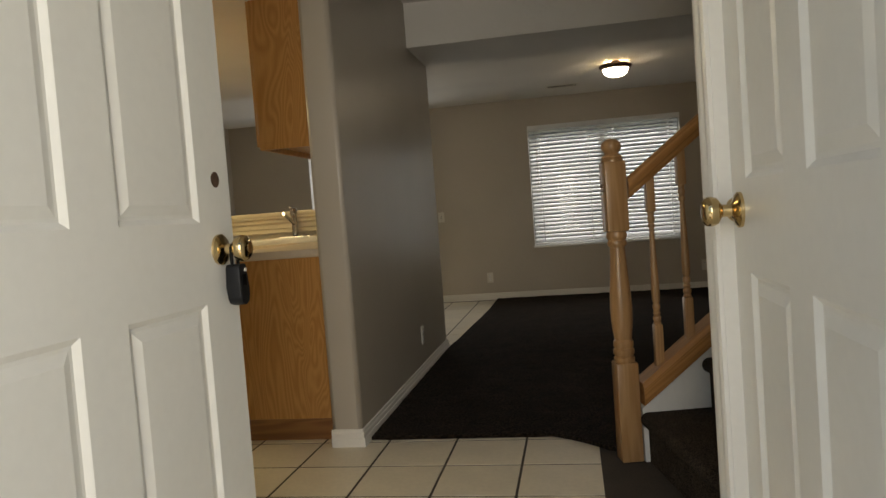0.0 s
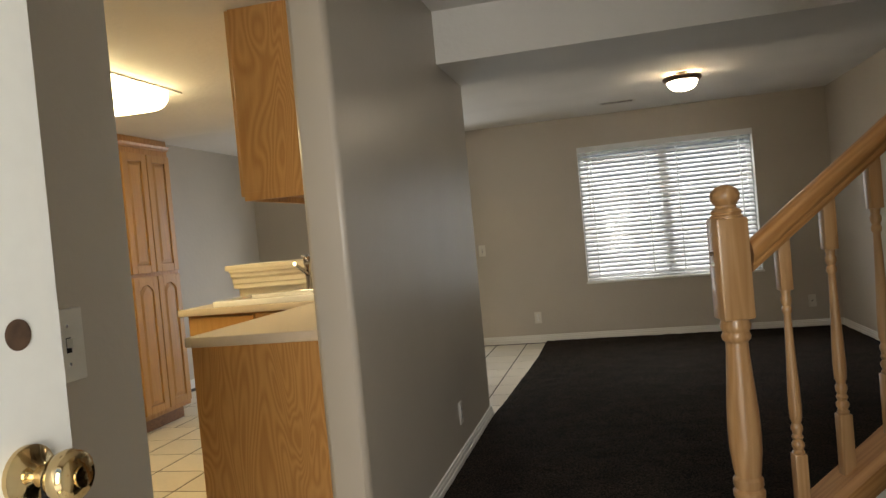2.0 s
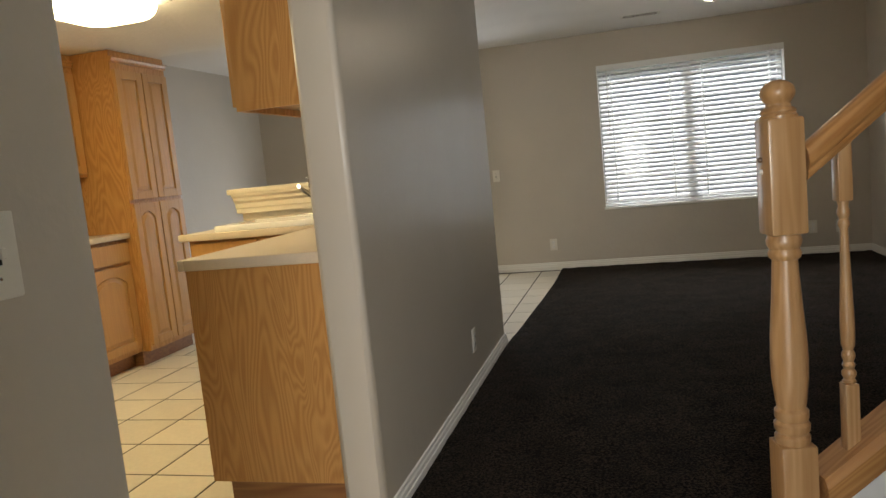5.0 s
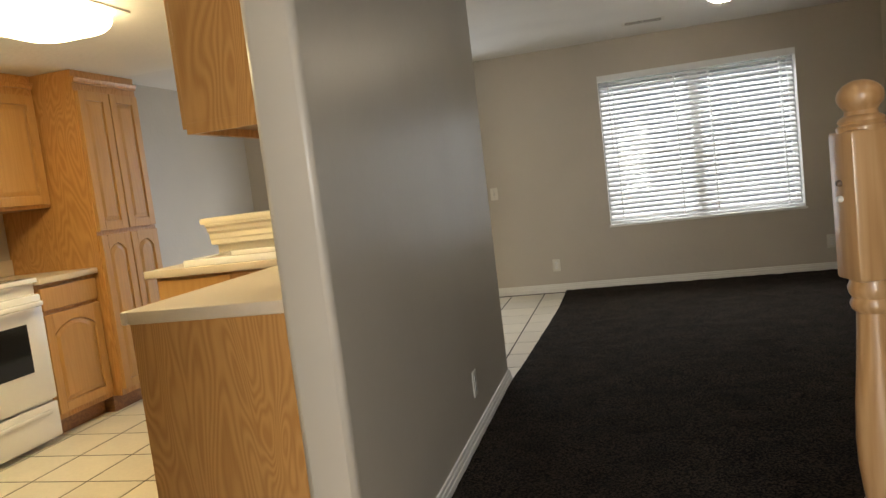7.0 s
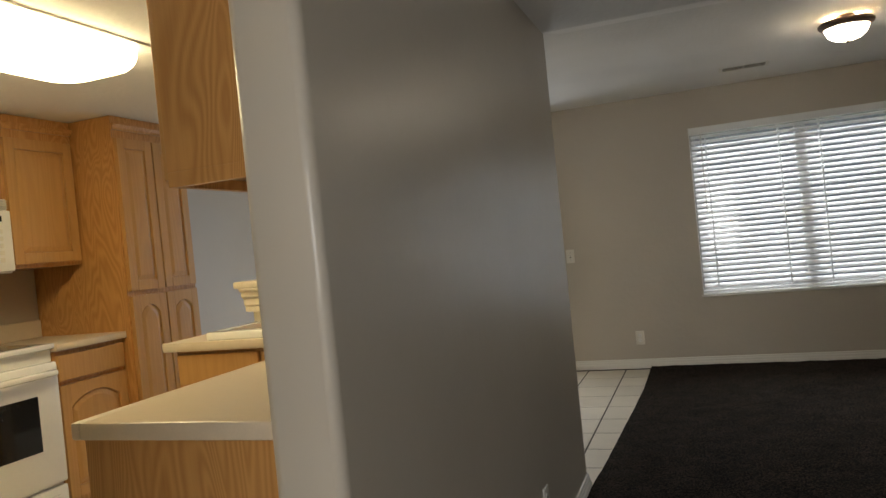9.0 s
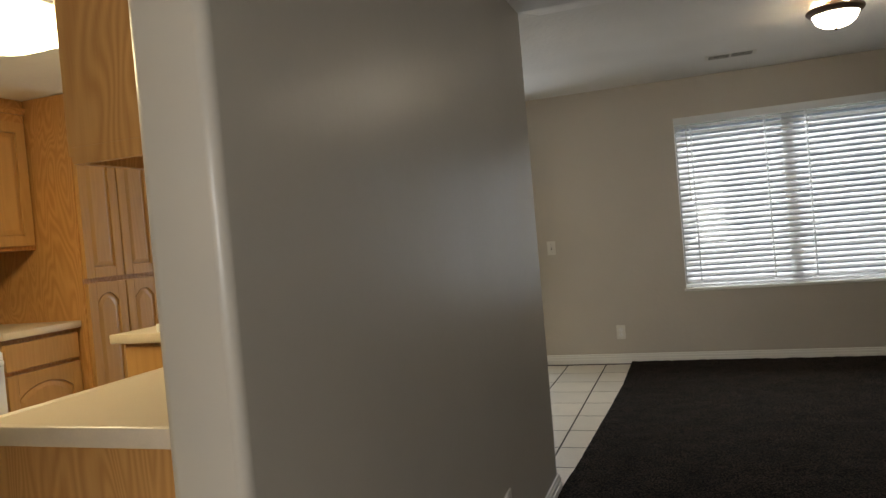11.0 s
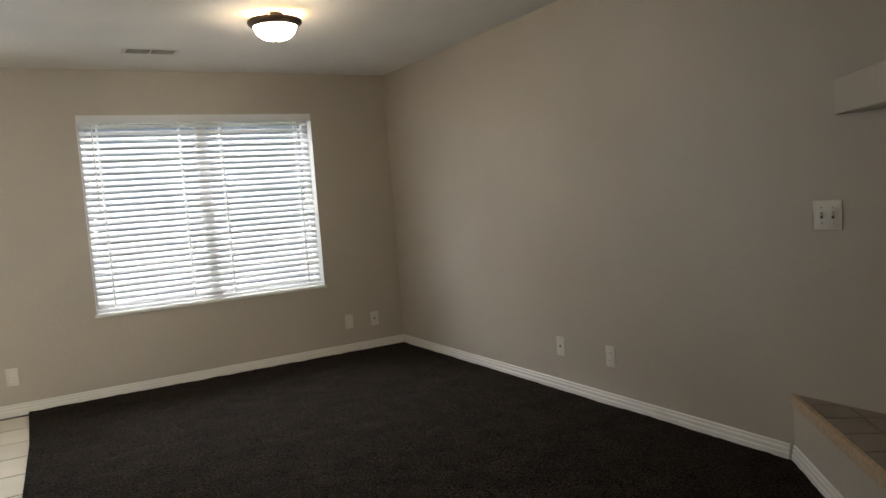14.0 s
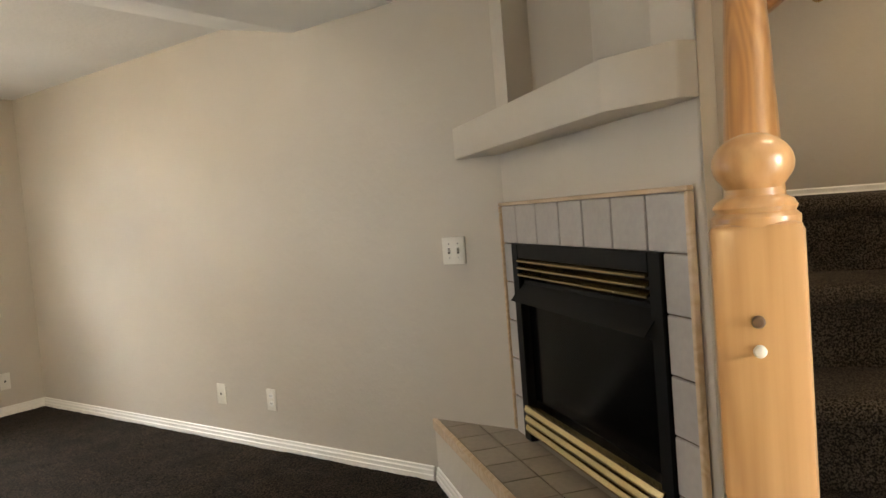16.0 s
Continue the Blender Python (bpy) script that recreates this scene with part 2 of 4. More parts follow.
M_WHITE = surface("white_appliance_enamel", (0.82, 0.81, 0.78), 0.22, vary=0.02, bump=0.02, coat=0.3)
M_PLATE = surface("white_plastic_plate", (0.70, 0.67, 0.60), 0.35, vary=0.03, bump=0)
M_BLACK = surface("black_metal", (0.004, 0.004, 0.0042), 0.5, vary=0.2, bump=0.05, spec=0.08)
# Opaque near-black pane with very low specular.
M_FGLASS = surface("near_black_fireplace_glass", (0.002, 0.002, 0.002), 0.14, vary=0.3, bump=0, spec=0.04)
M_FBLACK = surface("matt_black_firebox", (0.003, 0.003, 0.003), 0.7, vary=0.2)
M_BGLASS = surface("dark_oven_glass", (0.015, 0.015, 0.017), 0.06, vary=0.05, bump=0)
M_LOCK = surface("black_rubber_lockbox", (0.008, 0.0085, 0.010), 0.5, vary=0.15, bump=0.05, spec=0.3)
M_GOLD = surface("brass_louvre", (0.66, 0.52, 0.26), 0.25, 1.0, vary=0.06, bump=0.01)
M_FTILE = surface("grey_fireplace_tile", (0.36, 0.33, 0.31), 0.42, vary=0.1, scale=14, grain=60, bump=0.08, island=0.05)
M_HTILE = surface("brown_hearth_tile", (0.27, 0.225, 0.175), 0.42, vary=0.16, scale=14, grain=60, bump=0.1, island=0.08)
M_FGROUT = surface("brown_fireplace_grout", (0.13, 0.10, 0.08), 0.95, vary=0.2)
# Window frame and mullion greyed: their shade is put into the colour.
M_FRAMESHADE = surface("shaded_window_frame", (0.52, 0.52, 0.52), 0.5, 0.2, vary=0.05)
M_BRONZE = surface("bronze_lamp_rim", (0.13, 0.085, 0.058), 0.40, 0.4, vary=0.2)
M_SLAT = slat_mat("white_blind_slat")
M_VINYL = surface("white_vinyl_frame", (0.82, 0.82, 0.80), 0.35, vary=0.02, bump=0)
M_GLASS = glass_mat("window_glass")
M_LAMP = glow("frosted_lamp_glass", (1.0, 0.84, 0.62), LAMP)
M_BULB = glow("warm_bulb", (1.0, 0.72, 0.38), 130.0)
M_TUBE = glow("kitchen_diffuser", (1.0, 0.81, 0.43), TUBE)
M_CONC = surface("porch_concrete", (0.50, 0.48, 0.45), 0.9, vary=0.12, scale=4, grain=90, bump=0.3)
M_GRASS = surface("dry_lawn", (0.12, 0.13, 0.06), 1.0, vary=0.4, scale=3, grain=40, bump=0.5)
M_FENCE = surface("grey_lap_siding", (0.24, 0.235, 0.235), 0.85, vary=0.15, scale=5)
# Near-black pieces laid on the surface as the shade inside slots and vent.
M_DARK = surface("slot_shade", (0.014, 0.013, 0.012), 0.8, vary=0.1, bump=0)


# ---- mesh helpers ----
def mesh_of(name, bm, material, smooth=False):
    me = bpy.data.meshes.new(name)
    bmesh.ops.recalc_face_normals(bm, faces=bm.faces)
    bm.to_mesh(me)
    bm.free()
    me.materials.append(material)
    if smooth:
        for f in me.polygons:
            f.use_smooth = True
        me.set_sharp_from_angle(angle=radians(38))
    return me


def part(name, bm, material, parent, label="", smooth=False):
    ob = new(name, mesh_of(name, bm, material, smooth))
    ob.parent = parent
    if label:
        ob["label"] = label
    return ob


def solid(name, bm, material, label, category, kind="", group="", smooth=False):
    return tagged(new(name, mesh_of(name, bm, material, smooth)), label, category, group, kind)


def thing(name, m, label, category, group="", kind=""):
    ob = new(name)
    ob.empty_display_size = 0.1
    ob.matrix_world = m
    return tagged(ob, label, category, group, kind)


def box(x0, x1, y0, y1, z0, z1, bevel=0.0, seg=2, bm=None):
    one = bmesh.new()
    bmesh.ops.create_cube(one, size=1.0, matrix=Matrix.Translation(((x0 + x1) / 2, (y0 + y1) / 2, (z0 + z1) / 2)) @ Matrix.Diagonal((abs(x1 - x0), abs(y1 - y0), abs(z1 - z0), 1)))
    if bevel:
        bmesh.ops.bevel(one, geom=one.edges[:], offset=bevel, segments=seg, profile=0.5, affect="EDGES")
    return join(bm, one) if bm else one


def join(bm, other):
    me = bpy.data.meshes.new("tmp")
    other.to_mesh(me)
    other.free()
    bm.from_mesh(me)
    bpy.data.meshes.remove(me)
    return bm


def boxes(rows, bevel=0.0, seg=1):
    bm = bmesh.new()
    for r in rows:
        box(*r, bevel=bevel, seg=seg, bm=bm)
    return bm


def prism(points, z0, z1, m=None, bevel=0.0):
    """A polygon in x, y drawn up from z0 to z1, then turned by m."""
    bm = bmesh.new()
    lo = [bm.verts.new((x, y, z0)) for x, y in points]
    hi = [bm.verts.new((x, y, z1)) for x, y in points]
    n = len(points)
    bm.faces.new(lo[::-1])
    bm.faces.new(hi)
    for i in range(n):
        bm.faces.new((lo[i], lo[(i + 1) % n], hi[(i + 1) % n], hi[i]))
    if bevel:
        bmesh.ops.bevel(bm, geom=bm.edges[:], offset=bevel, segments=2, profile=0.5, affect="EDGES")
    if m:
        bm.transform(m)
    return bm


XZ = Matrix(((1, 0, 0, 0), (0, 0, -1, 0), (0, 1, 0, 0), (0, 0, 0, 1)))  # a drawing in x, y set upright in x, z


def side_prism(points, y0, y1, bevel=0.0):
    """A polygon in x, z, drawn from y0 to y1."""
    return prism(points, -y1, -y0, XZ, bevel)


def lathe(profile, n=24, m=None, bm=None):
    """A profile of (radius, height) turned round z."""
    one = bmesh.new()
    rings = []
    for r, z in profile:
        if r < 1e-5:
            rings.append([one.verts.new((0, 0, z))])
        else:
            rings.append([one.verts.new((r * math.cos(2 * math.pi * i / n), r * math.sin(2 * math.pi * i / n), z)) for i in range(n)])
    for a, b in zip(rings, rings[1:]):
        for i in range(n):
            j = (i + 1) % n
            if len(a) == 1 and len(b) == 1:
                continue
            if len(a) == 1:
                one.faces.new((a[0], b[j], b[i]))
            elif len(b) == 1:
                one.faces.new((a[i], a[j], b[0]))
            else:
                one.faces.new((a[i], a[j], b[j], b[i]))
    for ring in (rings[0], rings[-1]):
        if len(ring) > 1:
            one.faces.new(ring)
    if m:
        one.transform(m)
    return join(bm, one) if bm else one


def ball(r, z, n=7, squash=1.0, cut=-1.0):
    """Profile rows of a ball of radius r about height z."""
    rows = []
    for i in range(n + 1):
        a = -math.pi / 2 + math.pi * i / n
        if math.sin(a) >= cut:
            rows.append((max(r * math.cos(a), 0.0), z + squash * r * math.sin(a)))
    return rows


def wall_x(name, x0, x1, y0, y1, z0, z1, openings, material, label, rounded=0.0):
    """A wall along x with rectangular openings (xa, xb, za, zb)."""
    rows, at = [], x0
    for xa, xb, za, zb in sorted(openings):
        rows.append((at, xa, y0, y1, z0, z1))
        if za > z0:
            rows.append((xa, xb, y0, y1, z0, za))
        if zb < z1:
            rows.append((xa, xb, y0, y1, zb, z1))
        at = xb
    rows.append((at, x1, y0, y1, z0, z1))
    return solid(name, boxes(rows), material, label, "wall", "structure")


def wall_y(name, x0, x1, y0, y1, z0, z1, openings, material, label):
    rows, at = [], y0
    for ya, yb, za, zb in sorted(openings):
        rows.append((x0, x1, at, ya, z0, z1))
        if za > z0:
            rows.append((x0, x1, ya, yb, z0, za))
        if zb < z1:
            rows.append((x0, x1, ya, yb, zb, z1))
        at = yb
    rows.append((x0, x1, at, y1, z0, z1))
    return solid(name, boxes(rows), material, label, "wall", "structure")


# ---- setting ----
XR, YB, CEIL, HALL, KCEIL = 2.85, 5.11, 2.237, 2.395, 2.08
XL = -3.03
YF = -2.47   # inner face of the front wall
BEAM = 2.11
BY0, BY1, BY2 = 1.585, 2.20, 2.74   # beam: front, foot and head of its slope

ground = solid("ground", box(-400, 400, -400, 400, -0.30, -0.16), M_GRASS, "dry lawn round the house", "ground", "structure")
porch = solid("porch_slab", box(-2.0, 3.5, -5.2, YF - 0.15, -0.16, -0.03, 0.01), M_CONC, "bare grey concrete porch slab before the door", "porch", "structure")

WIN = (0.548, 2.192, 0.578, 1.932)
DWIN = (-2.05, -0.62, 0.03, 2.03)
wall_x("wall_north", XL - 0.15, XR + 0.15, YB, YB + 0.15, -0.15, 2.75, [WIN, DWIN], M_WALL, "greige painted wall with a wide window")
wall_y("wall_east", XR, XR + 0.15, -1.45, YB, -0.15, 4.75, [], M_WALL, "plain greige painted side wall")
wall_y("wall_west", XL - 0.15, XL, YF - 0.15, YB, -0.15, 2.75, [], M_WALL, "plain greige painted kitchen wall")
wall_x("wall_south", XL - 0.15, 1.375, YF - 0.15, YF, -0.15, 2.75, [(0.191, 1.205, 0.0, 2.05)], M_WALL, "front wall with the entrance doorway")
wall_y("wall_hall_west", -0.12, 0.0, YF, -1.100, 0, 2.75, [], M_WALL, "greige painted hall wall beside the kitchen opening")
wall_y("wall_hall_east", 1.260, 1.375, YF, -1.372, 0, 2.43, [(-2.35, -1.535, 0.0, 2.04)], M_WALL, "greige painted hall wall with a closed door")
# The high opening is invented and unseen; it lets the stair fill lamp in.
wall_x("wall_stair_south", 1.375, XR, -1.37, -1.25, 0, 4.75, [(1.7, 2.6, 3.0, 4.2)], M_WALL, "greige painted stair wall")
wall_x("wall_above_hall", 1.255, 1.375, -1.25, -0.26, HALL + 0.002, 4.75, [], M_WALL, "upper stairwell wall above the hall")
wall_x("wall_above_rail", 1.375, XR, -0.26, -0.14, HALL + 0.002, 4.75, [], M_WALL, "upper stairwell wall above the living room")

# divider between kitchen and living room, with rounded corners
bm = box(-0.155, -0.012, 0.012, 2.255, 0, HALL + 0.05)
up = [e for e in bm.edges if abs(e.verts[0].co.z - e.verts[1].co.z) > 0.5]
bmesh.ops.bevel(bm, geom=up, offset=0.020, segments=6, profile=0.5, affect="EDGES")
for fc in bm.faces:
    fc.smooth = fc.calc_area() < 0.05
solid("wall_divider", bm, M_DIV, "greige satin painted dividing wall with rounded corners", "wall", "structure")

# ceilings
solid("ceiling_hall", boxes([(0.0, 1.255, YF, -0.14, HALL, HALL + 0.1), (-0.010, XR, -0.14, BY0, HALL, HALL + 0.1)]), M_CEIL, "white textured hall ceiling", "ceiling", "structure")
solid("ceiling_living", box(0.0, XR, BY2, YB, CEIL, CEIL + 0.1), M_CEIL, "white textured living room ceiling", "ceiling", "structure")
solid("ceiling_dining", boxes([(XL, -0.144, 2.48, BY2, CEIL, CEIL + 0.1), (-0.144, 0.0, 2.255, BY2, CEIL, CEIL + 0.1), (XL, 0.0, BY2, YB, CEIL, CEIL + 0.1)]), M_CEIL, "white textured dining ceiling", "ceiling", "structure")
solid("ceiling_kitchen", boxes([(XL, -0.12, YF, -0.0, KCEIL, KCEIL + 0.33), (XL, -0.144, 0.0, 2.48, KCEIL, KCEIL + 0.33)]), M_CEIL, "white textured lowered kitchen ceiling", "ceiling", "structure")
solid("ceiling_stair", box(1.255, XR, -1.37, -0.14, 4.75, 4.85), M_CEIL, "white stairwell ceiling", "ceiling", "structure")
# dropped beam with a sloping back
beam = prism([(BY0, BEAM), (BY1, BEAM), (BY2, CEIL), (BY2, HALL + 0.10), (BY0, HALL + 0.10)], -0.010, XR - 0.002,
             Matrix(((0, 0, 1, 0), (1, 0, 0, 0), (0, 1, 0, 0), (0, 0, 0, 1))))
solid("ceiling_beam", beam, M_CEIL, "white dropped ceiling beam with a sloping back", "beam", "structure")
# Roof and upper walls are unseen, added to block sun and sky.
solid("roof", box(XL - 0.6, XR + 0.6, YF - 0.3, YB + 0.5, 4.86, 5.0), M_CONC, "unseen flat roof shutting sun and sky out of the rooms", "roof", "structure")
solid("upper_walls", boxes([(XL - 0.15, 1.2, YF - 0.15, YF - 0.05, 2.75, 4.86), (XL - 0.15, XL - 0.05, YF - 0.05, YB + 0.15, 2.75, 4.86), (XL - 0.05, XR + 0.15, YB + 0.05, YB + 0.15, 2.75, 4.86)]), M_CONC, "unseen upper walls shutting sun and sky out of the rooms", "wall", "structure")
wall_y("wall_header", -0.12, 0.0, -1.100, 0.0, KCEIL - 0.002, HALL + 0.05, [], M_WALL, "greige header over the kitchen opening")

# ---- floors ----
def carpet(name, x0, x1, y0, y1, z, edge, label):
    """Pile carpet as a fine uneven sheet, with its edges cut by edge(x, y)."""
    step = 0.03
    nx, ny = int((x1 - x0) / step), int((y1 - y0) / step)
    bm = bmesh.new()
    grid = {}
    for i in range(nx + 1):
        for j in range(ny + 1):
            x, y = x0 + (x1 - x0) * i / nx, y0 + (y1 - y0) * j / ny
            x, y, keep = edge(x, y)
            if keep:
                h = z + 0.004 * (noise.noise((x * 9, y * 9, 1)) + 0.8 * noise.noise((x * 37, y * 37, 5)))
                grid[i, j] = bm.verts.new((x, y, h))
    for i in range(nx):
        for j in range(ny):
            q = [grid.get(k) for k in ((i, j), (i + 1, j), (i + 1, j + 1), (i, j + 1))]
            if all(q):
                bm.faces.new(q)
    rim = [e for e in bm.edges if e.is_boundary]
    ext = bmesh.ops.extrude_edge_only(bm, edges=rim)
    for v in ext["geom"]:
        if isinstance(v, bmesh.types.BMVert):
            v.co.z = 0.0
    return solid(name, bm, M_CARPET, label, "carpet", "structure", smooth=True)


def living_edge(x, y):
    """Front edge of the carpet: straight to the newel, then bending to the stair."""
    front = 0.095 + 0.008 * noise.noise((x * 14, 0, 0))
    if x > 0.82:
        front -= min(1.0, (x - 0.82) / 0.25) ** 1.4 * 0.20
    y = max(y, front)
    if y > 2.28:
        x = max(x, 0.003 + 0.084 * min(1.0, (y - 2.28) / 2.0) ** 0.75)
    return x, y, True


carpet("carpet", 0.003, XR - 0.012, -0.15, YB - 0.012, 0.016, living_edge, "dark brown cut-pile carpet over the living room")
solid("floor_base", boxes([(XL, 1.255, YF - 0.15, YB, -0.15, -0.0018), (1.255, XR, -1.25, YB, -0.15, -0.0018)]), M_GROUT, "dark recessed grout under the floor tiles", "floor", "structure")


# ---- trim ----
def baseboard(name, path, label="white painted two-step baseboard", z=0.0):
    """A moulded board along a line of (x, y), on the line's left side."""
    prof = [(0.0, 0.0), (0.014, 0.0), (0.014, 0.037), (0.010, 0.041), (0.010, 0.057), (0.006, 0.063), (0.006, 0.075), (0.0, 0.079)]
    bm = bmesh.new()
    pts = [Vector((*p, 0)) for p in path]
    rings = []
    for i, p in enumerate(pts):
        dirs = []
        if i:
            dirs.append((pts[i] - pts[i - 1]).normalized())
        if i < len(pts) - 1:
            dirs.append((pts[i + 1] - pts[i]).normalized())
        ns = [Vector((-d.y, d.x, 0)) for d in dirs]
        n = sum(ns, Vector()).normalized()
        n = n / max(0.3, n.dot(ns[0]))
        rings.append([bm.verts.new((p.x + n.x * a, p.y + n.y * a, z + b)) for a, b in prof])
    for a, b in zip(rings, rings[1:]):
        for k in range(len(prof)):
            bm.faces.new((a[k], a[(k + 1) % len(prof)], b[(k + 1) % len(prof)], b[k]))
    bm.faces.new(rings[0])
    bm.faces.new(rings[-1][::-1])
    return solid(name, bm, M_TRIM, label, "baseboard", "structure")


baseboard("baseboard", [(XR, 1.56), (XR, YB), (XL, YB), (XL, 2.66)])
baseboard("baseboard_divider", [(-0.155, 2.19), (-0.155, 2.255), (-0.012, 2.255), (-0.012, 0.012), (-0.155, 0.012)])
baseboard("baseboard_hall_west", [(-0.12, -1.100), (0.0, -1.100), (0.0, YF)])


# ---- windows ----
def window(name, x0, x1, z0, z1, y, label, middle=True):
    """A vinyl slider in its opening, with jamb liner, sill, panes and a slatted blind."""
    w = thing(name, pose(x0, y, z0), label, "window", kind="structure")
    W, H = x1 - x0, z1 - z0
    part("window_frame", boxes([(0, W, 0.09, 0.13, 0, 0.05), (0, W, 0.09, 0.13, H - 0.05, H), (0, 0.05, 0.09, 0.13, 0.05, H - 0.05), (W - 0.05, W, 0.09, 0.13, 0.05, H - 0.05),
                                (W / 2 - 0.04, W / 2 + 0.04, 0.085, 0.125, 0.05, H - 0.05)]), M_FRAMESHADE, w)
    part("jamb_liner", boxes([(0.0, 0.004, 0.0, 0.09, 0.004, H - 0.004), (W - 0.004, W, 0.0, 0.09, 0.004, H - 0.004), (0.0, W, 0.0, 0.09, H - 0.004, H)]), M_VINYL, w)
    part("window_sill", box(-0.012, W + 0.012, -0.014, 0.09, -0.016, 0.004, 0.004), M_TRIM, w)
    for a, b in ((0.05, W / 2 - 0.04), (W / 2 + 0.04, W - 0.05)):
        g = part("pane", box(a, b, 0.108, 0.112, 0.05, H - 0.05), M_GLASS, w)
        g.visible_shadow = False
    return w


def blind(x0, x1, z0, z1, y, label):
    """Two-inch horizontal blind: head rail, slats, ladder tapes, bottom rail and a tilt wand."""
    W, H = x1 - x0, z1 - z0
    b = thing("window_blind", pose(x0, y, z0), label, "blind", "window blinds")
    part("head_rail", box(0.004, W - 0.004, -0.012, 0.05, H - 0.055, H - 0.002, 0.003), M_SLAT, b)
    part("bottom_rail", box(0.006, W - 0.006, -0.004, 0.046, 0.012, 0.034, 0.004), M_SLAT, b)
    n = round((H - 0.105) / 0.0426)
    step = (H - 0.105) / n
    bm = bmesh.new()
    rows = []
    for k in range(7):
        u = -0.025 + 0.05 * k / 6
        c = 0.0035 * (1 - (u / 0.025) ** 2)
        rows.append([bm.verts.new((x, u, c)) for x in (0.016, W - 0.026)])
    for r, q in zip(rows, rows[1:]):
        bm.faces.new((r[0], r[1], q[1], q[0]))
    top = bmesh.ops.extrude_face_region(bm, geom=bm.faces[:])
    for v in top["geom"]:
        if isinstance(v, bmesh.types.BMVert):
            v.co.z += 0.003
    me = mesh_of("slat", bm, M_SLAT)
    for i in range(n):
        s = new("slat", me)
        s.parent = b
        s.matrix_local = pose(0, 0.021, 0.048 + step * (i + 0.5), SLAT_TILT + random.uniform(-0.8, 0.8), random.uniform(-0.08, 0.08), 0)
    for f in (0.075, 0.40, 0.575, 0.925):
        part("ladder_tape", boxes([(W * f - 0.005, W * f + 0.005, -0.008, -0.006, 0.03, H - 0.05), (W * f - 0.005, W * f + 0.005, 0.048, 0.050, 0.03, H - 0.05)]), M_SLAT, b)
    part("tilt_wand", lathe([(0.004, 0.0), (0.004, 0.62), (0.002, 0.63)], 8, pose(W * 0.055, -0.016, H - 0.68)), M_PLATE, b)
    return b


window("window_1", *WIN[:2], *WIN[2:], YB, "white vinyl slider window behind a white blind")
window("window_2", *DWIN[:2], *DWIN[2:], YB, "white vinyl sliding patio door behind a white blind")
blind(*WIN[:2], *WIN[2:], YB + 0.012, "open white two-inch slat blind in the living room window")
blind(*DWIN[:2], *DWIN[2:], YB + 0.012, "open white two-inch slat blind over the patio door")


# ---- doors ----
def six_panel(name, w, h, panels, thick, parent, material):
    """A moulded six-panel leaf in x, z; y from 0 (back) to thick; panels as (x0, x1, z0, z1)."""
    xs = sorted({0.0, w, *[p[0] for p in panels], *[p[1] for p in panels]})
    zs = sorted({0.0, h, *[p[2] for p in panels], *[p[3] for p in panels]})
    bm = bmesh.new()
    v = {}
    for side, y in ((0, 0.0), (1, thick)):
        for i, x in enumerate(xs):
            for k, z in enumerate(zs):
                v[side, i, k] = bm.verts.new((x, y, z))
    field = []
    for side in (0, 1):
        for i in range(len(xs) - 1):
            for k in range(len(zs) - 1):
                q = [v[side, i, k], v[side, i + 1, k], v[side, i + 1, k + 1], v[side, i, k + 1]]
                f = bm.faces.new(q if side == 0 else q[::-1])
                cx, cz = (xs[i] + xs[i + 1]) / 2, (zs[k] + zs[k + 1]) / 2
                if any(p[0] < cx < p[1] and p[2] < cz < p[3] for p in panels):
                    field.append((f, side))
    nx, nz = len(xs) - 1, len(zs) - 1
    for i in range(nx):
        bm.faces.new((v[0, i, 0], v[1, i, 0], v[1, i + 1, 0], v[0, i + 1, 0]))
        bm.faces.new((v[0, i, nz], v[0, i + 1, nz], v[1, i + 1, nz], v[1, i, nz]))
    for k in range(nz):
        bm.faces.new((v[0, 0, k], v[0, 0, k + 1], v[1, 0, k + 1], v[1, 0, k]))
        bm.faces.new((v[0, nx, k], v[1, nx, k], v[1, nx, k + 1], v[0, nx, k + 1]))
    bm.normal_update()
    for f, side in field:
        sgn = 1 if side == 0 else -1

        def push(inset, dy):
            bmesh.ops.inset_region(bm, faces=[f], thickness=inset, depth=0.0)
            for q in f.verts:
                q.co.y += sgn * dy
        push(0.004, 0.002)
        push(0.012, 0.007)
        push(0.010, 0.0)
        push(0.028, -0.006)
    return part(name, bm, material, parent)


def knob(parent, m, label="polished brass round door knob", key=False):
    """Rose, neck and ball knob along local z."""
    prof = [(0.0, 0.0), (0.034, 0.0), (0.034, 0.006), (0.028, 0.011), (0.018, 0.014), (0.012, 0.018), (0.012, 0.034), (0.018, 0.038), (0.026, 0.044), (0.029, 0.054), (0.027, 0.064), (0.020, 0.070), (0.0, 0.072)]
    k = part("door_knob", lathe(prof, 28), M_BRASS, parent, label, True)
    k.matrix_local = m
    if key:
        c = part("key_cylinder", lathe([(0.0, 0.0), (0.012, 0.0), (0.012, 0.003), (0.008, 0.0035), (0.0, 0.0035)], 18), M_BRASS, k, smooth=True)
        c.matrix_local = pose(0, 0, 0.0715)
    return k


def panels_for(w, h, stile, mid, rows):
    pw = (w - 2 * stile - mid) / 2
    return [(a, a + pw, z0, z1) for a in (stile, stile + pw + mid) for z0, z1 in rows]


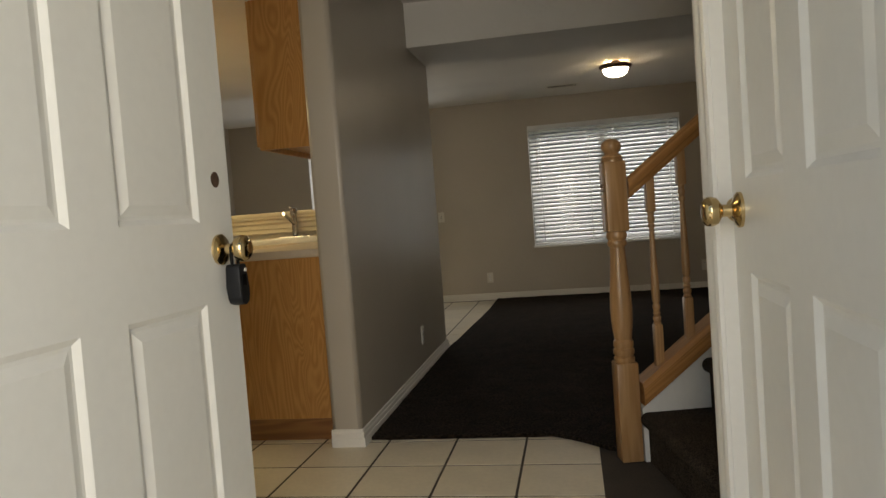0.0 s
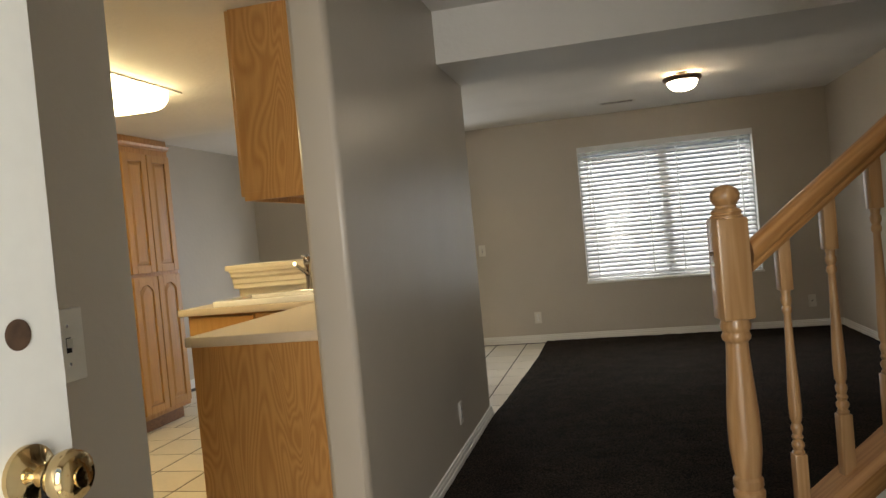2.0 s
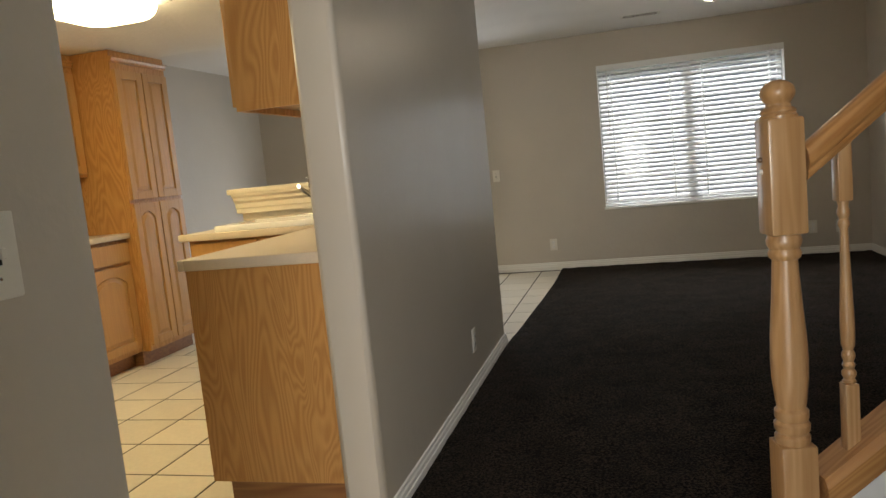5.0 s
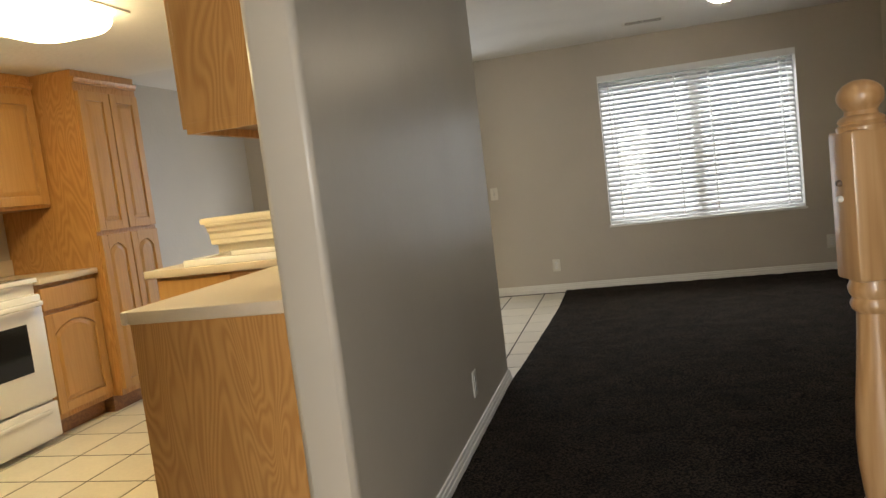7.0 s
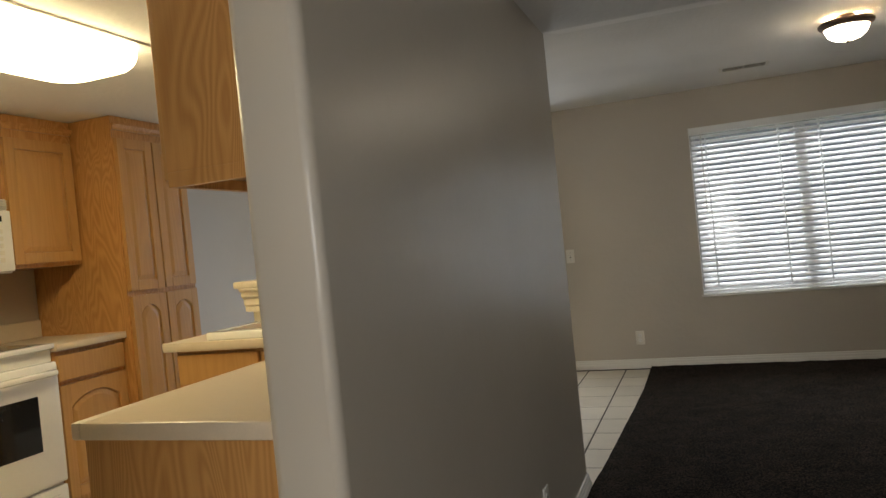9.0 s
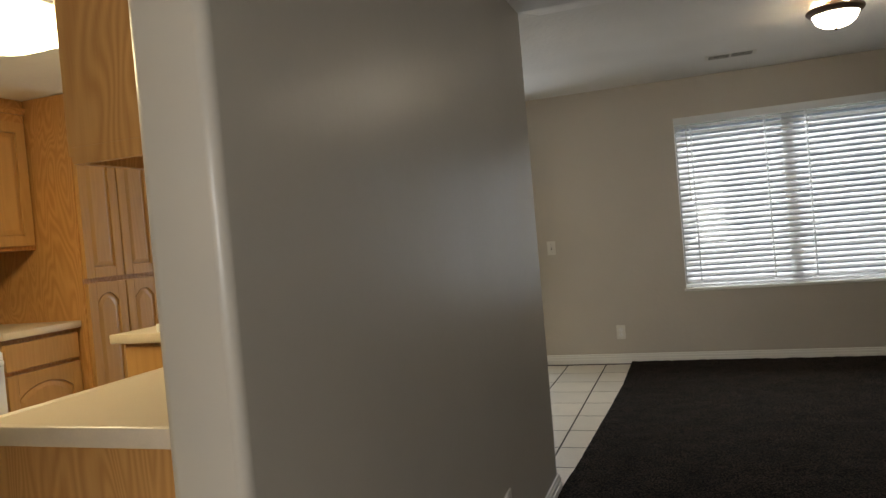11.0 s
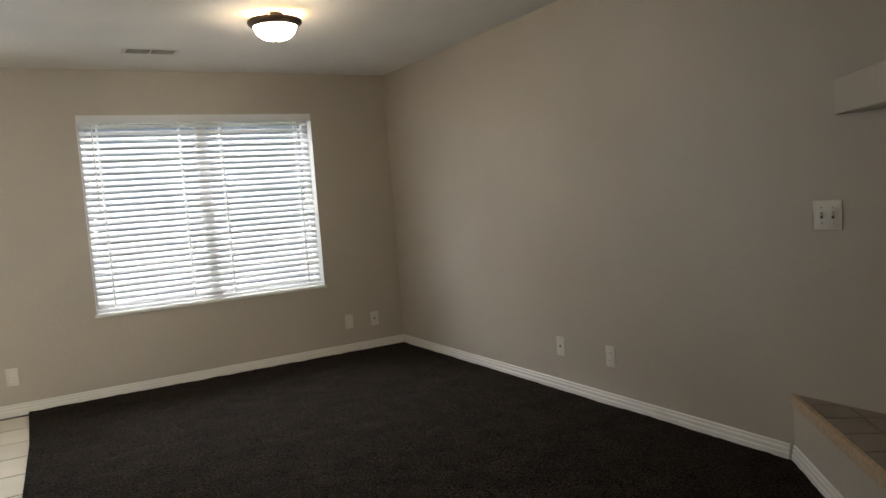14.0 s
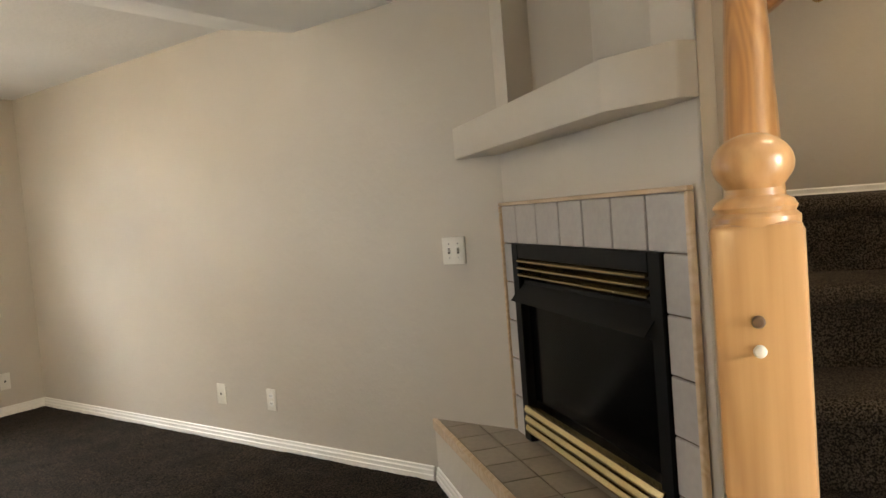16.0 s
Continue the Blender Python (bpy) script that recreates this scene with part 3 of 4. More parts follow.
# the entrance door stands open into the hall; local x runs along the leaf from its hinges
front = thing("front_door", Matrix.Translation((0.176, -2.425, 0.006)) @ pose(0, 0, 0, 0, 0, FRONT_TURN), "open white six-panel entrance door with a lockbox on its knob", "door")
leaf_rows = ((0.24, 0.850), (1.022, 1.62), (1.73, 1.92))
six_panel("leaf", 0.915, 2.02, panels_for(0.915, 2.02, 0.135, 0.12, leaf_rows), 0.044, front, M_DOOR)
knob(front, pose(0.85, 0.0, 0.962, 90, 0, 0), key=True)
knob(front, pose(0.85, 0.044, 0.962, -90, 0, 0))
part("deadbolt_hole", lathe([(0.0, 0.0), (0.0165, 0.0), (0.0175, 0.0010), (0.0145, 0.0014), (0.0, 0.0012)], 24, pose(0.855, -0.0002, 1.116, 90, 0, 0)), M_HOLE, front, "empty drilled deadbolt hole")
part("latch_plate", box(0.9145, 0.9165, 0.010, 0.034, 0.935, 1.0, 0.0006), M_BRASS, front)
for z in (0.2, 1.0, 1.8):
    part("hinge", lathe([(0.007, 0), (0.007, 0.09), (0.0, 0.093)], 10, pose(-0.006, 0.05, z)), M_BRASS, front)

# lockbox hanging from the knob
lockbox = thing("lockbox", front.matrix_world @ pose(0.85, -0.022, 0.958) @ Matrix.Scale(0.88, 4), "black rubber-covered realtor lockbox hanging from the brass knob", "lockbox")
part("body", prism([(-0.020, -0.118), (-0.012, -0.132), (0.006, -0.138), (0.024, -0.130), (0.029, -0.112), (0.022, -0.096), (0.020, -0.042), (0.014, -0.034), (-0.014, -0.034), (-0.020, -0.042), (-0.021, -0.09)], -0.004, 0.034, XZ, 0.004), M_LOCK, lockbox, smooth=True)
shk = bmesh.new()
for i in range(13):
    a0, a1 = math.pi * i / 12, math.pi * (i + 1) / 12
    p0, p1 = Vector((0.0155 * math.cos(a0), -0.014, 0.0155 * math.sin(a0))), Vector((0.0155 * math.cos(a1), -0.014, 0.0155 * math.sin(a1)))
    if i < 12:
        lathe([(0.0042, 0.0), (0.0042, (p1 - p0).length + 0.001)], 8, Matrix.Translation(p0) @ (p1 - p0).to_track_quat("Z", "Y").to_matrix().to_4x4(), shk)
for sx in (-0.0155, 0.0155):
    lathe([(0.0042, -0.04), (0.0042, 0.0)], 8, pose(sx, -0.014, 0), shk)
part("shackle", shk, M_BLACK, lockbox, "black coated shackle", True)
part("dial_plate", box(-0.010, 0.010, -0.0365, -0.034, -0.088, -0.060, 0.001), M_BLACK, lockbox)
part("sticker", box(0.004, 0.014, -0.0362, -0.0345, -0.054, -0.045), M_PLATE, lockbox, "small white sticker")

# closet door, shut, in the hall's other wall; seen face looks to -x
closet = thing("closet_door", Matrix.Translation((1.287, -1.538, 0.01)) @ pose(0, 0, 0, 0, 0, -90), "closed white six-panel hall door with brass knob", "door")
six_panel("leaf", 0.81, 2.025, panels_for(0.81, 2.02, 0.115, 0.105, leaf_rows), 0.035, closet, M_DOOR)
knob(closet, pose(0.066, 0.0, 0.965, 90, 0, 0))
part("latch_rose", lathe([(0.0, 0.0), (0.024, 0.0), (0.024, 0.004), (0.0, 0.006)], 20, pose(0.012, 0.004, 0.965, 90, 0, -60)), M_BRASS, closet)


def casing(name, m, w, h, label):
    """Colonial casing round an opening, flat in local x, z, proud towards -y."""
    c = thing(name, m, label, "door casing", kind="structure")
    prof = [(0.0, 0.0), (0.0, 0.008), (0.010, 0.012), (0.026, 0.013), (0.040, 0.017), (0.058, 0.018), (0.062, 0.012), (0.062, 0.0)]
    for sx, sgn in ((0.0, -1), (w, 1)):
        part("side_casing", prism([(sx + sgn * a, -b) for a, b in prof], 0.0, h + 0.062), M_TRIM, c)
    part("head_casing", prism([(a, -b) for a, b in prof], 0.0, w, Matrix(((0, 0, 1, 0), (0, 1, 0, 0), (1, 0, 0, h), (0, 0, 0, 1)))), M_TRIM, c)
    for sx in (0.0, w):
        part("jamb", box(sx - 0.004 if sx else 0.0, sx + 0.004 if not sx else w, 0.0, 0.12, 0, h), M_TRIM, c)
    return c


casing("casing_closet", Matrix.Translation((1.260, -1.535, 0)) @ pose(0, 0, 0, 0, 0, -90), 0.815, 2.04, "white moulded casing round the hall door")
solid("front_door_frame", boxes([(0.171, 0.191, YF - 0.15, YF + 0.012, 0, 2.07), (1.205, 1.225, YF - 0.15, YF + 0.012, 0, 2.07), (0.191, 1.205, YF - 0.15, YF + 0.012, 2.05, 2.07)], 0.002), M_TRIM, "white painted entrance door frame", "door frame", "structure")
solid("threshold", box(0.191, 1.205, YF - 0.14, YF, -0.03, 0.006, 0.003), M_GOLD, "brass entrance threshold", "threshold", "structure")


# ---- stairs ----
RISE, RUN, NOSE, STEPS = 0.193, 0.250, 0.036, 6
STAIR = Matrix.Translation((1.138, -0.199, 0)) @ pose(0, 0, 0, 0, 0, STAIR_TURN)   # x up the flight, from the newel
Y0, Y1 = -1.03, -0.047
stairs = thing("staircase", STAIR @ pose(NOSE, 0, 0), "dark carpeted stair flight up to a landing", "stairs")


def step_mesh(k):
    """One carpeted step with a rolled nosing."""
    z1, z0 = RISE * k, RISE * (k - 1)
    depth = RUN if k < STEPS else 0.62
    y1 = Y1 if k < STEPS else 0.101
    prof = [(0.028, z0), (0.028, z1 - 0.055)]
    for i in range(9):
        a = math.radians(230 - 140 * i / 8)
        prof.append((0.026 + 0.026 * math.cos(a), z1 - 0.028 + 0.028 * math.sin(a)))
    prof += [(depth + 0.03, z1), (depth + 0.03, z0)]
    bm = side_prism(prof, Y0, y1)
    return bm


for k in range(1, STEPS + 1):
    s = part("step", step_mesh(k), M_STAIRC, stairs, smooth=True)
    s.matrix_local = pose(RUN * (k - 1), 0, 0)
SL = RISE / RUN
xa, xb = 0.046, 1.27
solid("wall_stringer", side_prism([(xa, 0.0), (xa, 0.21), (xb, 0.21 + SL * (xb - xa)), (xb, 0.0)], -0.047, 0.043), M_TRIM, "white painted low wall beside the stair", "wall", "structure").matrix_world = STAIR

rail = thing("stair_railing", STAIR, "pale oak stair railing with turned balusters and newel post", "railing")


def newel():
    """Turned post with square foot and head and a ball cap."""
    h = 0.0445
    bm = box(-h, h, -h, h, 0.0, 0.395, 0.006)
    prof = [(0.0377, 0.390), (0.0426, 0.400), (0.0426, 0.413), (0.0361, 0.419), (0.0426, 0.429), (0.0435, 0.444), (0.0369, 0.452), (0.0410, 0.460), (0.0410, 0.477), (0.0344, 0.485), (0.0377, 0.504), (0.0435, 0.556), (0.0451, 0.607), (0.0426, 0.670),
            (0.0361, 0.752), (0.0320, 0.814), (0.0303, 0.851), (0.0377, 0.858), (0.0402, 0.868), (0.0353, 0.879), (0.0402, 0.887), (0.0426, 0.899), (0.0385, 0.908), (0.0385, 0.918)]
    lathe(prof, 32, bm=bm)
    box(-h, h, -h, h, 0.913, 1.188, 0.008, bm=bm)
    cap = [(0.0435, 1.184), (0.0440, 1.193), (0.0390, 1.198), (0.0415, 1.203), (0.0380, 1.209), (0.0295, 1.214), (0.0280, 1.221)] + ball(0.0405, 1.246, 14, 0.76, -0.74)
    lathe(cap, 32, bm=bm)
    bm.transform(Matrix.Diagonal((0.945, 0.945, 0.98, 1)))
    return bm


post = part("newel_post", newel(), M_OAKN, rail, "pale wood newel post with ball cap", True)
for z, mt, lab in ((1.072, M_BRONZE, "dark steel dowel screw"), (1.044, M_PLATE, "white screw cap")):
    part("screw_cap", lathe([(0.0, 0.0), (0.0058, 0.0), (0.0063, 0.004), (0.0045, 0.008), (0.0, 0.0095)], 16, pose(-0.0420, 0.002, z, 0, -90, 0)), mt, post, lab, True)


def sloped(points_yz, x0, x1, z_at):
    """A profile in y, z drawn along x at the stair's slope."""
    bm = bmesh.new()
    rings = []
    for x in (x0, x1):
        rings.append([bm.verts.new((x, y, z + z_at + SL * x)) for y, z in points_yz])
    n = len(points_yz)
    for k in range(n):
        bm.faces.new((rings[0][k], rings[0][(k + 1) % n], rings[1][(k + 1) % n], rings[1][k]))
    bm.faces.new(rings[0][::-1])
    bm.faces.new(rings[1])
    return bm


L = 1.12
hand = [(-0.020, 0.0), (-0.026, 0.010), (-0.026, 0.022), (-0.034, 0.032), (-0.036, 0.048), (-0.030, 0.066), (-0.016, 0.078), (0.0, 0.081),
        (0.016, 0.078), (0.030, 0.066), (0.036, 0.048), (0.034, 0.032), (0.026, 0.022), (0.026, 0.010), (0.020, 0.0)]
HB = 0.978   # underside of the handrail at the post's axis
CB = 0.266   # top of the sloping base rail at the post's axis
part("handrail", sloped(hand, 0.050, L, HB), M_OAKX, rail, "oak handrail", True)
part("base_rail", sloped([(-0.058, -0.085), (-0.062, -0.06), (-0.062, -0.02), (-0.045, 0.0), (0.045, 0.0), (0.062, -0.02), (0.062, -0.06), (0.058, -0.085)], 0.052, L, CB), M_OAKX, rail, "oak sloping base rail")


def baluster(low, high):
    """Slim turned baluster from low to high, with square ends cut to the slope."""
    q = 0.0165
    bm = bmesh.new()
    for a, b, c, d in ((low - 0.02, low + 0.150, 0, 0), (high - 0.125, high + 0.02, 0, 0)):
        box(-q, q, -q, q, a, b, 0.003, bm=bm)
    s, e = low + 0.148, high - 0.123
    f = lambda t: s + (e - s) * t
    prof = [(0.013, s), (0.016, f(0.015)), (0.012, f(0.03)), (0.016, f(0.05)), (0.016, f(0.07)), (0.011, f(0.085)), (0.015, f(0.105)), (0.011, f(0.125)), (0.015, f(0.15)), (0.015, f(0.17)), (0.011, f(0.19)), (0.0155, f(0.22)),
            (0.0165, f(0.30)), (0.0155, f(0.40)), (0.012, f(0.60)), (0.0095, f(0.80)), (0.009, f(0.85)), (0.013, f(0.865)), (0.013, f(0.885)), (0.010, f(0.90)), (0.014, f(0.925)), (0.014, f(0.945)), (0.011, f(0.965)), (0.014, e)]
    lathe(prof, 14, bm=bm)
    return bm


for i in range(8):
    x = 0.138 + 0.125 * i
    part("baluster", baluster(CB + SL * x, HB + SL * x), M_OAKN, rail, smooth=True).matrix_local = pose(x, 0, 0)



# ---- fireplace, across the corner ----
FIRE = Matrix.Translation((XR, 1.105, 0)) @ Matrix(((-0.63, 0.777, 0, 0), (-0.777, -0.63, 0, 0), (0, 0, 1, 0), (0, 0, 0, 1))) @ Matrix.Diagonal((0.99, 1, 1, 1))  # x along the face, -y out into the room
FIRE_UP = 0.972   # height of the tiled surround against its drawing
SB = (0.118, 1.132, 0.30, 1.075)   # the firebox opening
chim = boxes([(-0.25, SB[0], 0.0, 0.40, 0, 1.52), (SB[0], SB[1], 0.0, 0.118, SB[3] * FIRE_UP, 1.52), (SB[0], SB[1], 0.0, 0.118, 0, SB[2] * FIRE_UP),
              (-0.25, 0.131, 0.0, 0.40, 1.52, HALL), (0.131, 1.134, 0.0, 0.11, 2.25, HALL)])
join(chim, prism([(SB[1], 0.0), (1.305, 0.0), (SB[1], 0.124)], 0.0, HALL))
join(chim, prism([(0.131, 0.30), (1.132, 0.114), (1.132, 0.124), (0.131, 0.33)], 1.46, HALL))
chim.transform(FIRE)
solid("wall_chimney", chim, M_WALL, "greige chimney breast across the corner with a niche", "wall", "structure")
side = prism([(0.936, 0.102), (1.90, 0.102), (1.90, 0.16), (1.045, 0.16)], 0.0, HALL)
side.transform(STAIR)
solid("wall_landing", side, M_WALL, "greige painted wall between landing and chimney", "wall", "structure")
baseboard("baseboard_landing", [(XR, -1.25), (XR, 0.26)], "white painted baseboard along the landing", RISE * STEPS - 0.058)
# rail on the stair side of the chimney
wr = thing("wall_handrail", pose(XR, 0.118, 1.735), "oak wall handrail on a brass bracket above the landing", "handrail")
wrb = prism([(-0.095, -0.030), (-0.045, -0.030), (-0.040, -0.010), (-0.048, 0.018), (-0.092, 0.018), (-0.100, -0.010)], 0.0, 1.25, Matrix(((1, 0, 0, 0), (0, 0.545, -0.838, 0), (0, 0.838, 0.545, 0), (0, 0, 0, 1))), 0.004)
part("handrail", wrb, M_OAKX, wr, smooth=True)
part("bracket", lathe([(0.0, 0), (0.022, 0.0), (0.020, 0.006), (0.006, 0.010), (0.006, 0.050), (0.011, 0.056), (0.011, 0.085), (0.0, 0.090)], 14, pose(0.0, -0.160, 0.020, 0, -90, 0)), M_BRASS, wr, "brass bracket", True)
mant = prism([(-0.17, -0.14), (1.12, -0.14), (1.31, -0.05), (1.31, 0.005), (-0.22, 0.005)], 1.405, 1.535, FIRE, 0.008)
solid("mantel_shelf", mant, M_WALL, "greige plastered mantel ledge below the niche", "mantel", smooth=True)

fp = thing("fireplace", FIRE @ Matrix.Diagonal((1, 1, FIRE_UP, 1)), "black gas fireplace with brass louvres and grey tile surround", "fireplace")
part("surround_bed", boxes([(0.0, SB[0], -0.006, -0.001, 0.30, 1.235), (SB[1], 1.262, -0.006, -0.001, 0.30, 1.235), (SB[0], SB[1], -0.006, -0.001, SB[3], 1.235)]), M_FGROUT, fp)
part("firebox", boxes([(SB[0] + 0.002, SB[1] - 0.002, 0.098, 0.108, 0.302, 1.078), (SB[0] + 0.002, SB[0] + 0.02, 0.02, 0.098, 0.302, 1.078), (SB[1] - 0.02, SB[1] - 0.002, 0.02, 0.098, 0.302, 1.078),
                       (SB[0] + 0.02, SB[1] - 0.02, 0.02, 0.098, 0.302, 0.32), (SB[0] + 0.02, SB[1] - 0.02, 0.02, 0.098, 1.06, 1.078)]), M_FBLACK, fp)
part("front_frame", boxes([(SB[0] - 0.012, SB[0] + 0.048, -0.022, 0.02, 0.302, 1.085), (SB[1] - 0.048, SB[1] + 0.012, -0.022, 0.02, 0.302, 1.085), (SB[0] + 0.048, SB[1] - 0.048, -0.022, 0.02, 1.03, 1.085)], 0.003), M_BLACK, fp, "black metal fireplace frame")
part("hood", prism([(-0.05, 0.872), (-0.055, 0.866), (0.0, 0.925), (0.0, 0.935)], SB[0] + 0.03, SB[1] - 0.03, Matrix(((0, 0, 1, 0), (1, 0, 0, 0), (0, 1, 0, 0), (0, 0, 0, 1)))), M_BLACK, fp, "sloping black hood")
part("hood_face", box(SB[0] + 0.048, SB[1] - 0.048, -0.004, 0.004, 0.845, 0.945, 0.002), M_BLACK, fp)
part("glass", box(SB[0] + 0.05, SB[1] - 0.05, 0.010, 0.014, 0.47, 0.845), M_FGLASS, fp, "dark reflective fireplace glass")
for z in (0.962, 0.989, 1.016):
    part("louvre", prism([(-0.028, z), (-0.030, z + 0.006), (-0.004, z + 0.018), (-0.002, z + 0.012)], SB[0] + 0.052, SB[1] - 0.052, Matrix(((0, 0, 1, 0), (1, 0, 0, 0), (0, 1, 0, 0), (0, 0, 0, 1)))), M_GOLD, fp, "brass louvre blade")
for z in (0.345, 0.382, 0.420):
    part("louvre", prism([(-0.030, z), (-0.034, z + 0.010), (-0.028, z + 0.026), (-0.006, z + 0.034), (-0.004, z + 0.020)], SB[0] + 0.030, SB[1] - 0.030, Matrix(((0, 0, 1, 0), (1, 0, 0, 0), (0, 1, 0, 0), (0, 0, 0, 1)))), M_GOLD, fp, "brass louvre blade")
part("trim_top", box(-0.012, 1.274, -0.020, -0.002, 1.235, 1.249, 0.004), M_PALE, fp, "thin oak trim strip")
for s0 in (-0.012, 1.259):
    part("trim_side", box(s0, s0 + 0.015, -0.022, -0.002, 0.31, 1.235, 0.004), M_PALE, fp, "thin oak trim strip")

# raised hearth
HZ = 0.2916
D = Vector((-0.63, -0.777))
A = Vector((XR, 1.540))
Bp = A + D * 2.10
hearth_poly = [(A.x, A.y), (Bp.x, Bp.y), (2.18, -0.135), (2.115, 0.105), (XR, 1.105)]
hearth = thing("hearth", pose(0, 0, 0), "raised corner hearth with brown tiles and oak edge", "hearth")
part("base", prism(hearth_poly, 0.0, HZ - 0.012), M_WALL, hearth)
part("tile_bed", prism([(p[0], p[1]) for p in hearth_poly], HZ - 0.012, HZ - 0.004), M_FGROUT, hearth)
edge_bm = box(-0.335, 1.84, -0.285, -0.262, HZ - 0.040, HZ + 0.006, 0.004)
edge_bm.transform(FIRE)
part("edge_strip", edge_bm, M_PALE, hearth, "oak edge strip")
baseboard("baseboard_hearth", [(Bp.x, Bp.y), (A.x, A.y)])


# ---- kitchen cabinets ----
def arch_door(w, h, arch, frame_w=0.055):
    """Frame-and-panel door in x, z facing -y, its panel square or arched at the top."""
    bm = box(0, w, 0.013, 0.022, 0, h)
    box(0, frame_w, 0.0, 0.0135, 0, h, 0.003, bm=bm)
    box(w - frame_w, w, 0.0, 0.0135, 0, h, 0.003, bm=bm)
    box(frame_w, w - frame_w, 0.0, 0.0135, 0, frame_w, 0.003, bm=bm)
    n = 10
    pts = [(w - frame_w, h), (frame_w, h)]
    curve = []
    for i in range(n + 1):
        t = i / n
        x = frame_w + (w - 2 * frame_w) * t
        curve.append((x, h - frame_w - arch * (1 - math.sin(math.pi * t) ** 0.8)))
    join(bm, side_prism(pts + curve, 0.0005, 0.0135))
    return bm


def arch_panel(w, h, arch, frame_w=0.055):
    """The raised field of a door, its edge sloping down to the frame's groove."""
    n = 10
    bm = bmesh.new()
    rings = []
    for g, y in ((0.007, 0.0132), (0.008, 0.0095), (0.030, 0.0025), (0.032, 0.0025)):
        pts = [(w - frame_w - g, frame_w + g), (frame_w + g, frame_w + g)]
        pts += [(frame_w + g + (w - 2 * frame_w - 2 * g) * i / n, h - frame_w - g - arch * (1 - math.sin(math.pi * i / n) ** 0.8)) for i in range(n + 1)]
        rings.append([bm.verts.new((x, y, z)) for x, z in pts])
    for a, b in zip(rings, rings[1:]):
        for k in range(len(a)):
            bm.faces.new((a[k], a[(k + 1) % len(a)], b[(k + 1) % len(a)], b[k]))
    bm.faces.new(rings[-1])
    return bm


def cabinet(name, m, w, d, z0, z1, fronts, label, toe=0.0, crown=False):
    """A cabinet unit: local x along its front, -y towards the room, back at y = d. fronts: (x0, x1, z0, z1, arch or None for a drawer)."""
    c = thing(name, m, label, "cabinet")
    part("body", box(0, w, 0.0, d, z0 + toe, KCEIL - 0.002 if crown else z1, 0.002), M_OAK, c)
    if toe:
        part("toe_kick", box(0.0, w, 0.07, d, z0, z0 + toe), M_OAKSHADE, c, "recessed toe kick with shade in its oak colour")
    for xa_, xb_, za, zb, arch in fronts:
        if arch is None:
            f = part("drawer_front", box(0, xb_ - xa_, 0.0, 0.019, 0, zb - za, 0.005), M_OAKD, c)
        else:
            f = part("door", arch_door(xb_ - xa_, zb - za, arch), M_OAKD, c, smooth=False)
            part("panel", arch_panel(xb_ - xa_, zb - za, arch), M_OAKD, f)
        f.matrix_local = pose(xa_, -0.022, za)
    if crown:
        part("crown", prism([(0.0, 0.0), (-0.012, 0.0), (-0.014, 0.014), (-0.024, 0.028), (-0.024, 0.034), (0.0, 0.034)], -0.0, w, Matrix(((0, 0, 1, 0), (1, 0, 0, 0), (0, 1, 0, z1 - 0.004), (0, 0, 0, 1)))), M_OAK, c)
    return c


FX = -2.415
# local x -> +y, local -y -> +x
cabinet("base_cabinet", Matrix.Translation((FX - 0.019, 1.560, 0)) @ pose(0, 0, 0, 0, 0, 90), 0.448, 0.60, 0, 0.865, [(0.012, 0.436, 0.715, 0.845, None), (0.012, 0.436, 0.135, 0.695, 0.06)], "oak base cabinet with drawer and arched door", 0.10)
cabinet("pantry_cabinet", Matrix.Translation((FX + 0.05, 2.010, 0)) @ pose(0, 0, 0, 0, 0, 90), 0.560, 0.66, 0, 2.005, [(0.012, 0.272, 1.112, 1.955, 0.0), (0.284, 0.544, 1.112, 1.955, 0.0), (0.012, 0.272, 0.135, 1.086, 0.05), (0.284, 0.544, 0.135, 1.086, 0.05)], "tall oak pantry cabinet with four doors", 0.10, True)
cabinet("wall_cabinet", Matrix.Translation((-2.655, 1.560, 0)) @ pose(0, 0, 0, 0, 0, 90), 0.448, 0.37, 1.29, 2.005, [(0.02, 0.428, 1.31, 1.955, 0.0)], "oak wall cabinet with one panelled door", 0, True)
cabinet("wall_cabinet", Matrix.Translation((-2.655, 0.772, 0)) @ pose(0, 0, 0, 0, 0, 90), 0.786, 0.37, 1.645, 2.005, [(0.02, 0.385, 1.665, 1.955, 0.0), (0.40, 0.766, 1.665, 1.955, 0.0)], "short oak wall cabinet above the microwave", 0, True)
wt = thing("worktop", pose(0, 0, 0), "beige laminate worktop beside the stove", "worktop")
part("top", box(XL + 0.01, FX + 0.022, 1.557, 2.008, 0.867, 0.902, 0.006), M_LAMI, wt, smooth=True)
part("upstand", box(XL + 0.002, XL + 0.022, 1.557, 2.008, 0.902, 1.0, 0.004), M_LAMI, wt)

